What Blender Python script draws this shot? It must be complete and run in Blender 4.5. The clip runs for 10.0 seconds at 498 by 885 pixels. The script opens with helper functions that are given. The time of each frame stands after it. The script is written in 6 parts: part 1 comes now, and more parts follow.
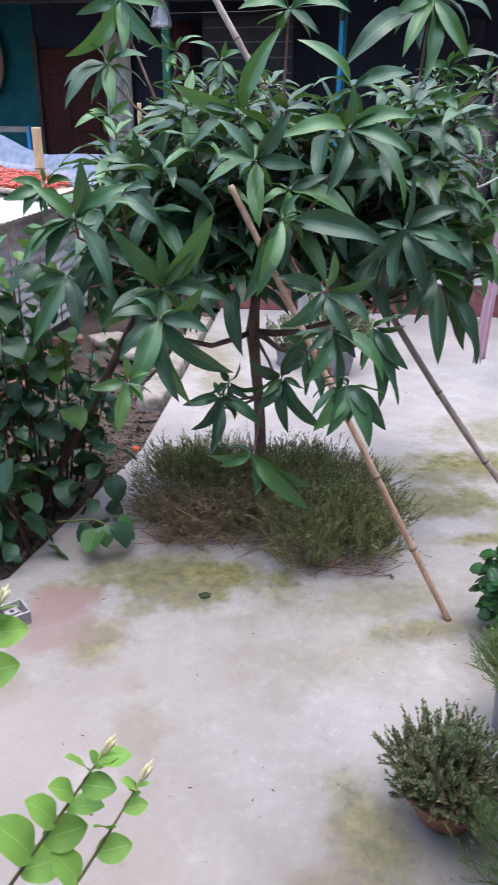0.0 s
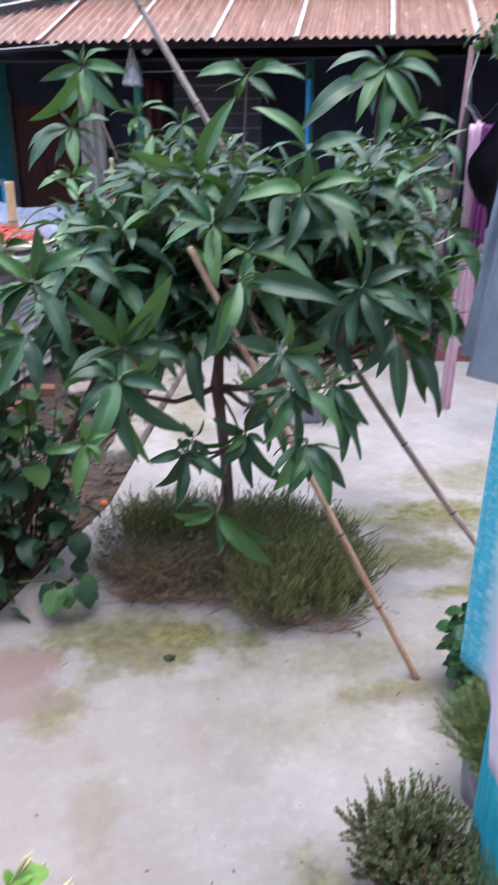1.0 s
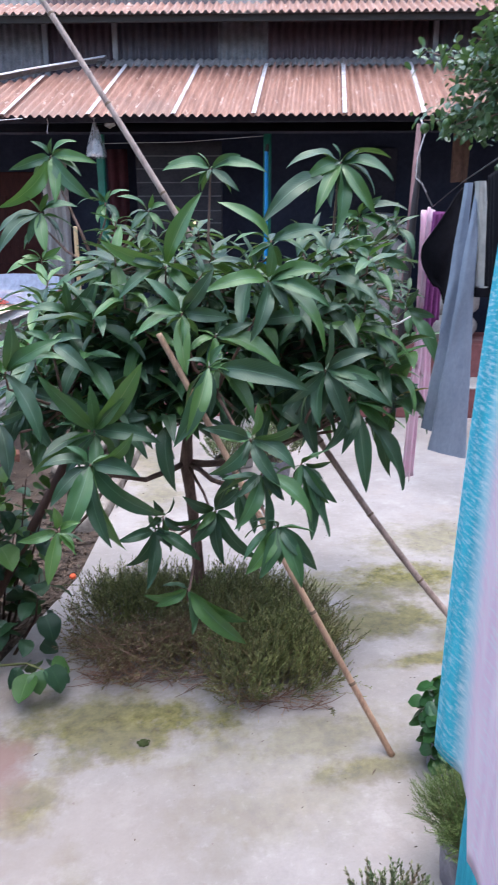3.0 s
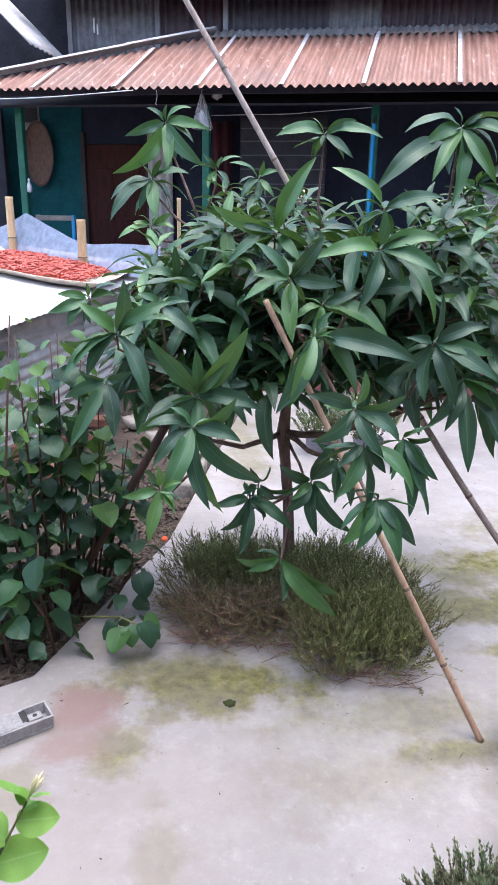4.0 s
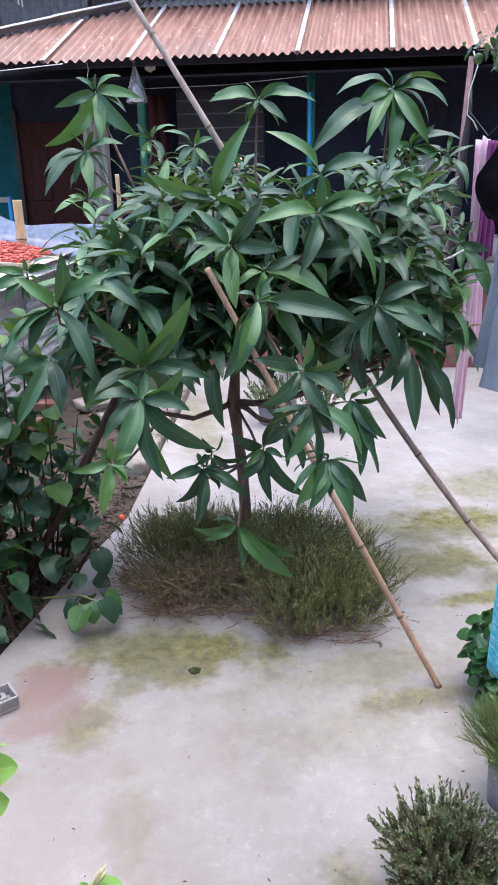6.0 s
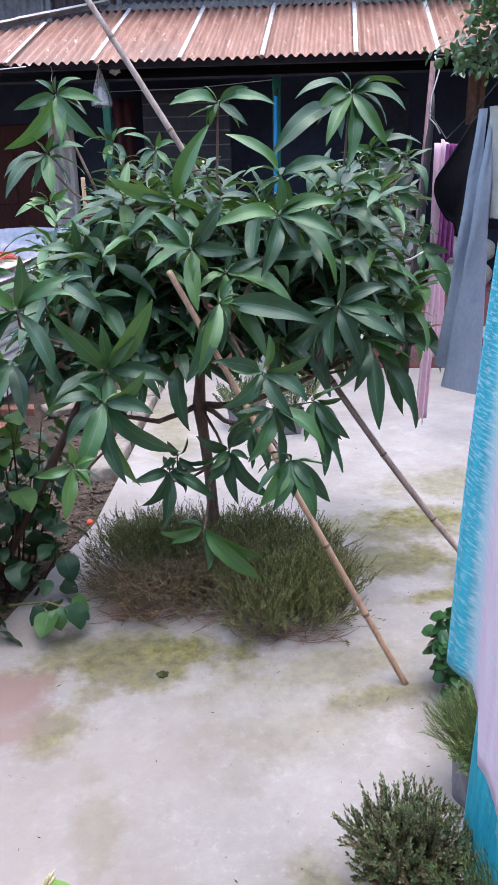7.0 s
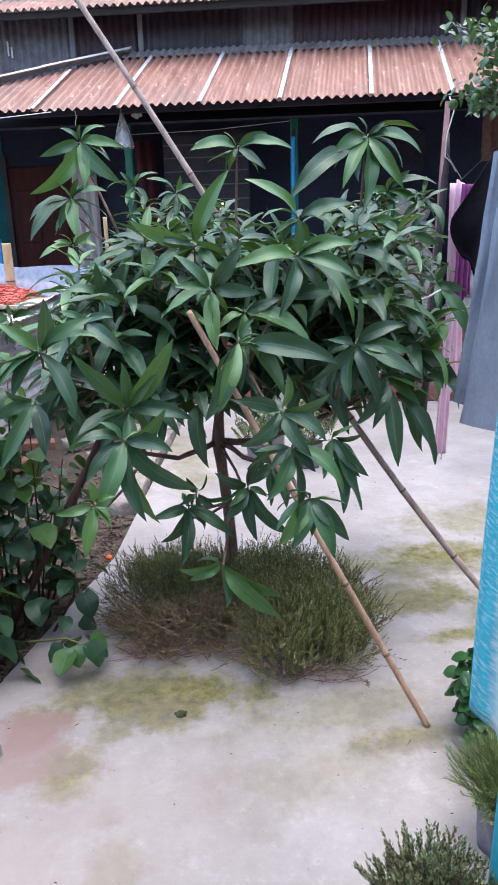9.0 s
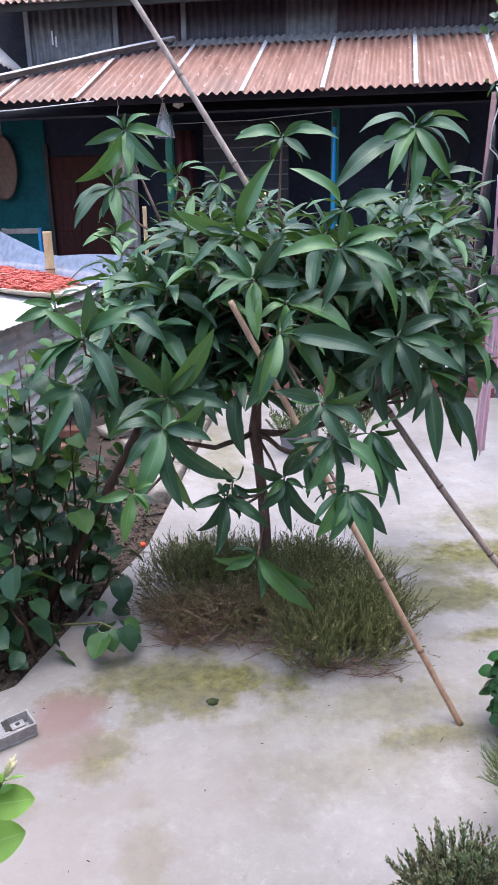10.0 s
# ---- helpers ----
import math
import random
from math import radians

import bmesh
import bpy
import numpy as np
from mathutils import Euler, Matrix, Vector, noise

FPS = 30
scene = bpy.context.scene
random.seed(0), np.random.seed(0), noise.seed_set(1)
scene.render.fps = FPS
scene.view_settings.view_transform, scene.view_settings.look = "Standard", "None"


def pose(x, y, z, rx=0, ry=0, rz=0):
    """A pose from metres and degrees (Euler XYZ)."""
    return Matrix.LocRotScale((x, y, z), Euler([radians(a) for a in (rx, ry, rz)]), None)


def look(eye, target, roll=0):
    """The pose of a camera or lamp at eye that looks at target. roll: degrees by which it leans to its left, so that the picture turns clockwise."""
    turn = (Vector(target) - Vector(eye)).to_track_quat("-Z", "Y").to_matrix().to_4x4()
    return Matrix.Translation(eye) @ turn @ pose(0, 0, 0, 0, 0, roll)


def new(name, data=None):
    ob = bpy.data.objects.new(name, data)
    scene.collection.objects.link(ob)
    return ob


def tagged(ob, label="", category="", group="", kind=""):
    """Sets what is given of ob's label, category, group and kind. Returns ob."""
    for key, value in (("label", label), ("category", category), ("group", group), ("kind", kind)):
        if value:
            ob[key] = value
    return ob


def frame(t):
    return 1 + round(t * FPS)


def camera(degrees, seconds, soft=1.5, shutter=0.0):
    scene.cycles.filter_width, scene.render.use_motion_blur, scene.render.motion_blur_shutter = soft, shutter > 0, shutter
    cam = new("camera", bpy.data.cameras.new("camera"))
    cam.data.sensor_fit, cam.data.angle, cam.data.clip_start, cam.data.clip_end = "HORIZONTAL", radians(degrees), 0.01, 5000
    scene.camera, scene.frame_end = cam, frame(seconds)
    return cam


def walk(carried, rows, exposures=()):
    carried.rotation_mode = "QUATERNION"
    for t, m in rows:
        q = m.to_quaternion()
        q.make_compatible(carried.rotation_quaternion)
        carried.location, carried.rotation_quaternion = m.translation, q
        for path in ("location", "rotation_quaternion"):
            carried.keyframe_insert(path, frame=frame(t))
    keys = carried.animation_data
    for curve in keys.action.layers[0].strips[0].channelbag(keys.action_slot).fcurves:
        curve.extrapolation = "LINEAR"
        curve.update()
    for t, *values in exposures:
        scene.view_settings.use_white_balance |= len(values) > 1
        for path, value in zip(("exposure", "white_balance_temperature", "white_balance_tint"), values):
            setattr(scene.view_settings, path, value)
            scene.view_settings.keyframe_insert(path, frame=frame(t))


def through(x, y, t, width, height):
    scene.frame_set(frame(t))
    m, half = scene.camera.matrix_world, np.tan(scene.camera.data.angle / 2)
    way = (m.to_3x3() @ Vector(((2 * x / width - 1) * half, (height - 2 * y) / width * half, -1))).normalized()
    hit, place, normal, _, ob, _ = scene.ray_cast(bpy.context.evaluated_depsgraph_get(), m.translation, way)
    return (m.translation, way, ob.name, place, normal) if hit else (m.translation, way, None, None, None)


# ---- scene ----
cam = camera(40.0, 10.0, soft=1.1, shutter=0.5)
PATH = [
    (0, (-0.358, -0.676, 1.337), (-0.18, 1.151, 0.543), 0.5),
    (0.5, (-0.343, -0.689, 1.359), (-0.253, 1.139, 0.554), -1.7),
    (1, (-0.293, -0.65, 1.384), (-0.06, 1.215, 0.698), 0.2),
    (1.5, (-0.285, -0.652, 1.445), (0.068, 1.217, 0.829), -0.5),
    (2, (-0.288, -0.646, 1.479), (0.079, 1.237, 0.914), -0.3),
    (2.2, (-0.331, -0.664, 1.508), (0.105, 1.216, 0.981), 1.3),
    (3.3, (-0.311, -0.644, 1.482), (-0.054, 1.25, 0.894), -0.3),
    (3.5, (-0.338, -0.63, 1.471), (-0.16, 1.267, 0.862), 0.1),
    (4, (-0.367, -0.653, 1.458), (-0.265, 1.249, 0.846), 1.0),
    (4.5, (-0.366, -0.689, 1.439), (-0.24, 1.203, 0.803), 0.5),
    (5, (-0.356, -0.684, 1.442), (-0.201, 1.207, 0.807), 0.1),
    (6.3, (-0.341, -0.676, 1.424), (-0.102, 1.192, 0.751), -1.2),
    (6.5, (-0.328, -0.68, 1.426), (-0.079, 1.192, 0.767), -1.2),
    (7, (-0.317, -0.686, 1.424), (-0.019, 1.178, 0.763), -1.2),
    (7.5, (-0.311, -0.689, 1.423), (-0.018, 1.176, 0.762), -1.5),
    (8, (-0.312, -0.694, 1.43), (-0.034, 1.182, 0.795), -1.7),
    (8.5, (-0.317, -0.691, 1.434), (-0.043, 1.193, 0.821), -1.5),
    (9, (-0.319, -0.69, 1.447), (-0.067, 1.21, 0.873), -1.7),
    (9.5, (-0.333, -0.687, 1.44), (-0.128, 1.213, 0.85), -1.3),
    (10, (-0.345, -0.686, 1.442), (-0.181, 1.217, 0.849), -1.0),
]
walk(cam, [(t, look(eye, target, roll)) for t, eye, target, roll in PATH], [(0, 1.88), (1.0, 1.86), (2.0, 1.94), (3.5, 1.89), (4.0, 2.02), (5.0, 2.04), (6.5, 1.91), (8.0, 1.95), (9.5, 1.92), (10, 1.91)])
# ---- light ----
world = bpy.data.worlds.new("world")
scene.world = world
world.use_nodes = True
wn = world.node_tree.nodes
sky = wn.new("ShaderNodeTexSky")
sky.sky_type = "NISHITA"
sky.sun_disc = False
sky.sun_elevation, sky.sun_rotation = radians(86), radians(90)
sky.air_density, sky.dust_density, sky.ozone_density = 1.0, 2.5, 1.2
wn["Background"].inputs["Strength"].default_value = 0.15
world.node_tree.links.new(sky.outputs[0], wn["Background"].inputs["Color"])
sun = new("sun", bpy.data.lights.new("sun", "SUN"))
sun.data.energy, sun.data.angle, sun.data.color = 0.75, radians(95), (1.0, 0.975, 0.97)
sun.matrix_world = look((0.5, 1.6, 13), (0.0, 1.6, 0))

# ---- materials ----
def nodes_of(name):
    m = bpy.data.materials.new(name)
    m.use_nodes = True
    nt = m.node_tree
    return m, nt, nt.nodes["Principled BSDF"]


def ramp(nt, fac, stops):
    r = nt.nodes.new("ShaderNodeValToRGB")
    while len(r.color_ramp.elements) < len(stops):
        r.color_ramp.elements.new(0.5)
    for e, (p, c) in zip(r.color_ramp.elements, stops):
        e.position, e.color = p, (*c, 1)
    nt.links.new(fac, r.inputs[0])
    return r.outputs[0]


def noise_tex(nt, scale, detail=4.0, rough=0.55, vec=None, stretch=None):
    n = nt.nodes.new("ShaderNodeTexNoise")
    n.inputs["Scale"].default_value, n.inputs["Detail"].default_value = scale, detail
    n.inputs["Roughness"].default_value = rough
    if vec is None:
        tc = nt.nodes.new("ShaderNodeTexCoord")
        ofs = nt.nodes.new("ShaderNodeVectorMath")
        ofs.operation = "MULTIPLY_ADD"
        nt.links.new(nt.nodes.new("ShaderNodeObjectInfo").outputs["Random"], ofs.inputs[0])
        ofs.inputs[1].default_value = (37.0, 17.0, 29.0)
        nt.links.new(tc.outputs["Object"], ofs.inputs[2])
        vec = ofs.outputs[0]
    if stretch:
        mp = nt.nodes.new("ShaderNodeMapping")
        mp.inputs["Scale"].default_value = stretch
        nt.links.new(vec, mp.inputs[0])
        vec = mp.outputs[0]
    nt.links.new(vec, n.inputs["Vector"])
    return n.outputs["Fac"]


def mixc(nt, fac, a, b, mode="MIX"):
    m = nt.nodes.new("ShaderNodeMix")
    m.data_type, m.blend_type = "RGBA", mode
    for sock, v in ((m.inputs[0], fac), (m.inputs[6], a), (m.inputs[7], b)):
        if isinstance(v, bpy.types.NodeSocket):
            nt.links.new(v, sock)
        elif isinstance(v, tuple):
            sock.default_value = (*v, 1)
        else:
            sock.default_value = v
    return m.outputs[2]


def mth(nt, op, a, b=0.0, clamp=False):
    m = nt.nodes.new("ShaderNodeMath")
    m.operation, m.use_clamp = op, clamp
    for sock, v in ((m.inputs[0], a), (m.inputs[1], b)):
        if isinstance(v, bpy.types.NodeSocket):
            nt.links.new(v, sock)
        else:
            sock.default_value = v
    return m.outputs[0]


def bump(nt, bsdf, height, strength, dist=0.01):
    b = nt.nodes.new("ShaderNodeBump")
    b.inputs["Strength"].default_value, b.inputs["Distance"].default_value = strength, dist
    nt.links.new(height, b.inputs["Height"])
    nt.links.new(b.outputs[0], bsdf.inputs["Normal"])


def surface(name, dark, light, scale, rough=0.7, rel=0.3, metal=0.0, stretch=None, fine=8.0, spec=0.5, stain=None):
    """Two tones in a broad noise, a finer grain over them, and relief."""
    m, nt, b = nodes_of(name)
    broad = noise_tex(nt, scale, 5, 0.6, stretch=stretch)
    grain = noise_tex(nt, scale * fine, 3, 0.7, stretch=stretch)
    f = mth(nt, "ADD", mth(nt, "MULTIPLY", broad, 0.65), mth(nt, "MULTIPLY", grain, 0.35))
    col = ramp(nt, f, [(0.35, dark), (0.65, light)])
    if stain:
        s = noise_tex(nt, scale * 0.7, 6, 0.65)
        col = mixc(nt, ramp(nt, s, [(0.56, (0, 0, 0)), (0.7, (1, 1, 1))]), col, stain)
    nt.links.new(col, b.inputs["Base Color"])
    b.inputs["Roughness"].default_value, b.inputs["Metallic"].default_value = rough, metal
    b.inputs["Specular IOR Level"].default_value = spec
    bump(nt, b, grain, rel, 0.004)
    return m


def leaf_material(name, dark, light, under, rib, rough=0.38, young=None, spec=0.9, through=0.16, fresh=None):
    m, nt, b = nodes_of(name)
    uv = nt.nodes.new("ShaderNodeUVMap").outputs[0]
    sep = nt.nodes.new("ShaderNodeSeparateXYZ")
    nt.links.new(uv, sep.inputs[0])
    across = mth(nt, "ABSOLUTE", mth(nt, "SUBTRACT", sep.outputs[0], 0.5))
    oi = nt.nodes.new("ShaderNodeObjectInfo")
    geo = nt.nodes.new("ShaderNodeNewGeometry")
    rnd = mth(nt, "FRACT", mth(nt, "ADD", oi.outputs["Random"], geo.outputs["Random Per Island"]))
    col = ramp(nt, rnd, [(0.0, dark), (0.6, light), (0.8, fresh or light), (0.97, young or light)])
    col = mixc(nt, mth(nt, "MULTIPLY", noise_tex(nt, 9, 3), 0.5), col, under)
    # side veins run forward from the midrib
    vein = mth(nt, "SINE", mth(nt, "MULTIPLY", mth(nt, "SUBTRACT", sep.outputs[1], mth(nt, "MULTIPLY", across, 0.5)), 125.0))
    veinm = mth(nt, "MULTIPLY", mth(nt, "MULTIPLY", mth(nt, "ADD", vein, 1.0), 0.5), 0.09)
    col = mixc(nt, veinm, col, rib)
    mid = mth(nt, "MULTIPLY", mth(nt, "LESS_THAN", across, 0.022), 0.55)
    col = mixc(nt, mid, col, rib)
    nt.links.new(col, b.inputs["Base Color"])
    b.inputs["Roughness"].default_value = rough
    b.inputs["Specular IOR Level"].default_value = spec
    b.inputs["Specular Tint"].default_value = (0.80, 1.0, 0.93, 1)
    bump(nt, b, mth(nt, "ADD", mth(nt, "MULTIPLY", vein, 0.35), mth(nt, "MULTIPLY", noise_tex(nt, 14, 3), 4.0)), 0.09, 0.002)
    tr = nt.nodes.new("ShaderNodeBsdfTranslucent")
    nt.links.new(mixc(nt, 0.5, col, (0.25, 0.45, 0.05)), tr.inputs[0])
    mx = nt.nodes.new("ShaderNodeMixShader")
    mx.inputs[0].default_value = through
    nt.links.new(b.outputs[0], mx.inputs[1])
    nt.links.new(tr.outputs[0], mx.inputs[2])
    nt.links.new(mx.outputs[0], nt.nodes["Material Output"].inputs[0])
    return m


def spots(nt, places, vec):
    """A mask of ragged patches: rows of x, y, radius across, radius along, strength."""
    n = nt.nodes.new("ShaderNodeTexNoise")
    n.inputs["Scale"].default_value, n.inputs["Detail"].default_value = 7.0, 5.0
    nt.links.new(vec, n.inputs["Vector"])
    n2 = nt.nodes.new("ShaderNodeTexNoise")
    n2.inputs["Scale"].default_value, n2.inputs["Detail"].default_value, n2.inputs["Roughness"].default_value = 38.0, 6.0, 0.7
    nt.links.new(vec, n2.inputs["Vector"])
    total = None
    for x, y, rx, ry, k in places:
        mp = nt.nodes.new("ShaderNodeMapping")
        mp.vector_type = "TEXTURE"
        mp.inputs["Location"].default_value = (x, y, 0)
        mp.inputs["Scale"].default_value = (rx, ry, 1)
        nt.links.new(vec, mp.inputs[0])
        ln = nt.nodes.new("ShaderNodeVectorMath")
        ln.operation = "LENGTH"
        nt.links.new(mp.outputs[0], ln.inputs[0])
        d = mth(nt, "ADD", mth(nt, "MULTIPLY", ln.outputs["Value"], 0.8), mth(nt, "MULTIPLY", mth(nt, "SUBTRACT", n.outputs["Fac"], 0.5), 2.4))
        d = mth(nt, "ADD", d, mth(nt, "MULTIPLY", mth(nt, "SUBTRACT", n2.outputs["Fac"], 0.5), 1.1))
        a = mth(nt, "MULTIPLY", mth(nt, "MULTIPLY", mth(nt, "SUBTRACT", 1.3, d, True), 1.2, True), k, True)
        total = a if total is None else mth(nt, "MAXIMUM", total, a)
    return total


def concrete_yard():
    m, nt, b = nodes_of("worn_yard_concrete")
    vec = nt.nodes.new("ShaderNodeTexCoord").outputs["Object"]
    broad = noise_tex(nt, 1.3, 6, 0.6, vec)
    mott = noise_tex(nt, 9, 6, 0.7, vec)
    fine = noise_tex(nt, 120, 3, 0.7, vec)
    f = mth(nt, "ADD", mth(nt, "MULTIPLY", broad, 0.74), mth(nt, "ADD", mth(nt, "MULTIPLY", mott, 0.17), mth(nt, "MULTIPLY", fine, 0.09)))
    col = ramp(nt, f, [(0.34, (0.225, 0.206, 0.198)), (0.48, (0.302, 0.281, 0.280)), (0.62, (0.385, 0.362, 0.368))])
    far = noise_tex(nt, 1.7, 8, 0.66, vec)
    col = mixc(nt, mth(nt, "MULTIPLY", ramp(nt, far, [(0.53, (0, 0, 0)), (0.68, (1, 1, 1))]), 0.45), col, (0.39, 0.330, 0.295))
    wash = noise_tex(nt, 4.2, 5, 0.6, vec)
    col = mixc(nt, mth(nt, "MULTIPLY", ramp(nt, wash, [(0.60, (0, 0, 0)), (0.72, (1, 1, 1))]), 0.5), col, (0.47, 0.455, 0.46))
    scuff = noise_tex(nt, 34, 5, 0.72, vec)
    col = mixc(nt, mth(nt, "MULTIPLY", ramp(nt, scuff, [(0.50, (0, 0, 0)), (0.62, (1, 1, 1))]), 0.16), col, (0.23, 0.215, 0.215))
    col = mixc(nt, mth(nt, "MULTIPLY", ramp(nt, scuff, [(0.34, (1, 1, 1)), (0.44, (0, 0, 0))]), 0.25), col, (0.47, 0.455, 0.47))
    drip = noise_tex(nt, 16, 4, 0.6, vec)
    col = mixc(nt, mth(nt, "MULTIPLY", ramp(nt, drip, [(0.635, (0, 0, 0)), (0.74, (1, 1, 1))]), 0.55), col, (0.22, 0.19, 0.17))
    mosscol = ramp(nt, noise_tex(nt, 21, 5, 0.7, vec), [(0.34, (0.075, 0.068, 0.028)), (0.52, (0.160, 0.148, 0.050)), (0.70, (0.24, 0.225, 0.095))])
    col = mixc(nt, spots(nt, MOSS, vec), col, mosscol)
    col = mixc(nt, spots(nt, RUST, vec), col, (0.225, 0.140, 0.132))
    col = mixc(nt, spots(nt, DAMP, vec), col, (0.17, 0.155, 0.125))
    col = mixc(nt, spots(nt, NEAR_TINT, vec), col, (0.245, 0.208, 0.192))
    speck = noise_tex(nt, 55, 2, 0.5, vec)
    col = mixc(nt, mth(nt, "MULTIPLY", ramp(nt, speck, [(0.72, (0, 0, 0)), (0.76, (1, 1, 1))]), 0.7), col, (0.20, 0.165, 0.15))
    nt.links.new(col, b.inputs["Base Color"])
    b.inputs["Roughness"].default_value = 0.75
    bump(nt, b, mth(nt, "ADD", mott, fine), 0.22, 0.003)
    return m


MOSS = [(-0.40, 1.27, 0.29, 0.13, 1.0), (-0.36, 1.19, 0.13, 0.08, 1.0), (-0.647, 0.962, 0.085, 0.075, 0.95), (0.34, 0.94, 0.13, 0.05, 0.75), (0.88, 2.05, 0.32, 0.13, 1.0), (0.70, 1.74, 0.30, 0.10, 1.0), (0.78, 1.43, 0.17, 0.04, 0.9), (-0.91, 0.84, 0.09, 0.08, 0.5), (0.2, 1.10, 0.30, 0.09, 0.5), (0.05, 0.85, 0.22, 0.10, 0.28),
        (1.25, 2.45, 0.3, 0.15, 0.6), (1.0, 1.55, 0.2, 0.08, 0.6), (0.0, 0.27, 0.07, 0.14, 0.8), (-0.1, 0.17, 0.07, 0.05, 0.7), (-0.15, 3.7, 0.12, 0.6, 0.5),
        (-0.5, 0.62, 0.05, 0.12, 0.4), (0.1, 1.05, 0.3, 0.1, 0.25)]
RUST = [(-0.77, 1.15, 0.10, 0.08, 0.9), (-0.78, 0.98, 0.10, 0.06, 0.75), (-0.70, 1.2, 0.05, 0.04, 0.7)]
DAMP = [(-0.317, 1.163, 0.022, 0.022, 1.0), (-0.42, 1.2, 0.12, 0.07, 0.45), (-0.12, 0.72, 0.06, 0.05, 0.3), (0.48, 0.78, 0.13, 0.16, 0.35), (0.8, 1.95, 0.2, 0.06, 0.5), (-0.64, 0.99, 0.05, 0.03, 0.5), (0.60, 1.75, 0.25, 0.12, 0.35), (-0.55, 1.36, 0.2, 0.07, 0.35), (0.36, 0.9, 0.12, 0.03, 0.5)]

# broad patches, darker and pinker, over the near west part of the slab
NEAR_TINT = [(-0.85, 0.62, 0.38, 0.34, 0.55), (-0.62, 0.30, 0.30, 0.26, 0.65), (-0.35, 0.12, 0.30, 0.20, 0.5), (-0.45, 0.85, 0.30, 0.16, 0.4)]
M_YARD = concrete_yard()
M_SOIL = surface("trodden_soil", (0.028, 0.020, 0.017), (0.10, 0.075, 0.062), 6, 0.95, 1.0, fine=9)
M_CEMENT = surface("cement", (0.36, 0.34, 0.33), (0.55, 0.53, 0.52), 5, 0.85, 0.5)
M_OXIDE = surface("red_oxide_cement", (0.17, 0.055, 0.055), (0.28, 0.10, 0.10), 3, 0.7, 0.3, stain=(0.33, 0.2, 0.2))


def roof_material():
    m, nt, b = nodes_of("rust_red_roof_sheet")
    broad = noise_tex(nt, 2.6, 5, 0.6, stretch=(7, 0.9, 1))
    grain = noise_tex(nt, 13, 3, 0.7, stretch=(7, 0.9, 1))
    f = mth(nt, "ADD", mth(nt, "MULTIPLY", broad, 0.65), mth(nt, "MULTIPLY", grain, 0.35))
    col = ramp(nt, f, [(0.33, (0.165, 0.076, 0.056)), (0.5, (0.275, 0.138, 0.104)), (0.66, (0.39, 0.225, 0.18))])
    soot = noise_tex(nt, 1.1, 4, 0.6)
    col = mixc(nt, mth(nt, "MULTIPLY", ramp(nt, soot, [(0.5, (0, 0, 0)), (0.65, (1, 1, 1))]), 0.4), col, (0.19, 0.135, 0.12))
    chalk = noise_tex(nt, 3.4, 5, 0.68, stretch=(5.5, 1.3, 1))
    col = mixc(nt, mth(nt, "MULTIPLY", ramp(nt, chalk, [(0.605, (0, 0, 0)), (0.675, (1, 1, 1))]), 0.7), col, (0.62, 0.50, 0.45))
    nt.links.new(col, b.inputs["Base Color"])
    b.inputs["Roughness"].default_value = 0.6
    bump(nt, b, grain, 0.3, 0.004)
    return m


M_ROOF = roof_material()
M_TINWHITE = surface("bright_new_tin", (0.56, 0.54, 0.54), (0.70, 0.69, 0.69), 4, 0.5, 0.2)
M_ZINC = surface("weathered_zinc", (0.33, 0.31, 0.31), (0.56, 0.54, 0.55), 3, 0.6, 0.3, stain=(0.40, 0.30, 0.26))
M_SEAM = surface("pale_seam_paint", (0.36, 0.34, 0.36), (0.64, 0.62, 0.65), 8, 0.6, 0.3, stretch=(1, 3, 1), stain=(0.36, 0.25, 0.21))
M_TINDULL = surface("dull_shed_tin", (0.38, 0.37, 0.365), (0.58, 0.57, 0.565), 4, 0.55, 0.3, stain=(0.3, 0.23, 0.19))
M_TINGREY = surface("dull_grey_tin", (0.13, 0.124, 0.138), (0.25, 0.24, 0.26), 3, 0.6, 0.3, metal=0.2, stretch=(4, 4, 1))
M_FLASH = surface("sooty_flashing", (0.15, 0.135, 0.135), (0.30, 0.275, 0.275), 6, 0.7, 0.4, stain=(0.26, 0.17, 0.14))
M_TINRED = surface("maroon_tin", (0.050, 0.032, 0.042), (0.095, 0.060, 0.072), 3, 0.6, 0.3, stretch=(4, 4, 1))
M_TINDARK = surface("dark_tin", (0.047, 0.041, 0.056), (0.088, 0.078, 0.095), 3, 0.6, 0.3, stretch=(4, 4, 1))
M_TEAL = surface("teal_painted_tin", (0.0, 0.045, 0.055), (0.006, 0.09, 0.10), 4, 0.7, 0.2, spec=0.2)
M_NAVY = surface("dark_blue_painted_wall", (0.017, 0.020, 0.036), (0.029, 0.035, 0.056), 3, 0.8, 0.2, spec=0.2)
# near-black base colour carries the shade of eave, porch and dark wall corners
M_SHADEDARK = surface("shade_dark_timber", (0.020, 0.020, 0.029), (0.042, 0.041, 0.054), 6, 0.9, 0.3, spec=0.2)
M_RUBBLE = surface("dirty_broken_cement", (0.13, 0.105, 0.09), (0.36, 0.33, 0.31), 7, 0.95, 0.9, fine=6, stain=(0.15, 0.14, 0.07))
M_GREEN = surface("green_post_paint", (0.0, 0.08, 0.05), (0.005, 0.145, 0.09), 7, 0.45, 0.2)
M_DOORWOOD = surface("brown_door_wood", (0.030, 0.008, 0.007), (0.065, 0.018, 0.014), 6, 0.75, 0.3, stretch=(6, 6, 1), spec=0.2)
M_PIPE = surface("blue_pipe", (0.0, 0.22, 0.55), (0.01, 0.30, 0.68), 5, 0.4, 0.1)
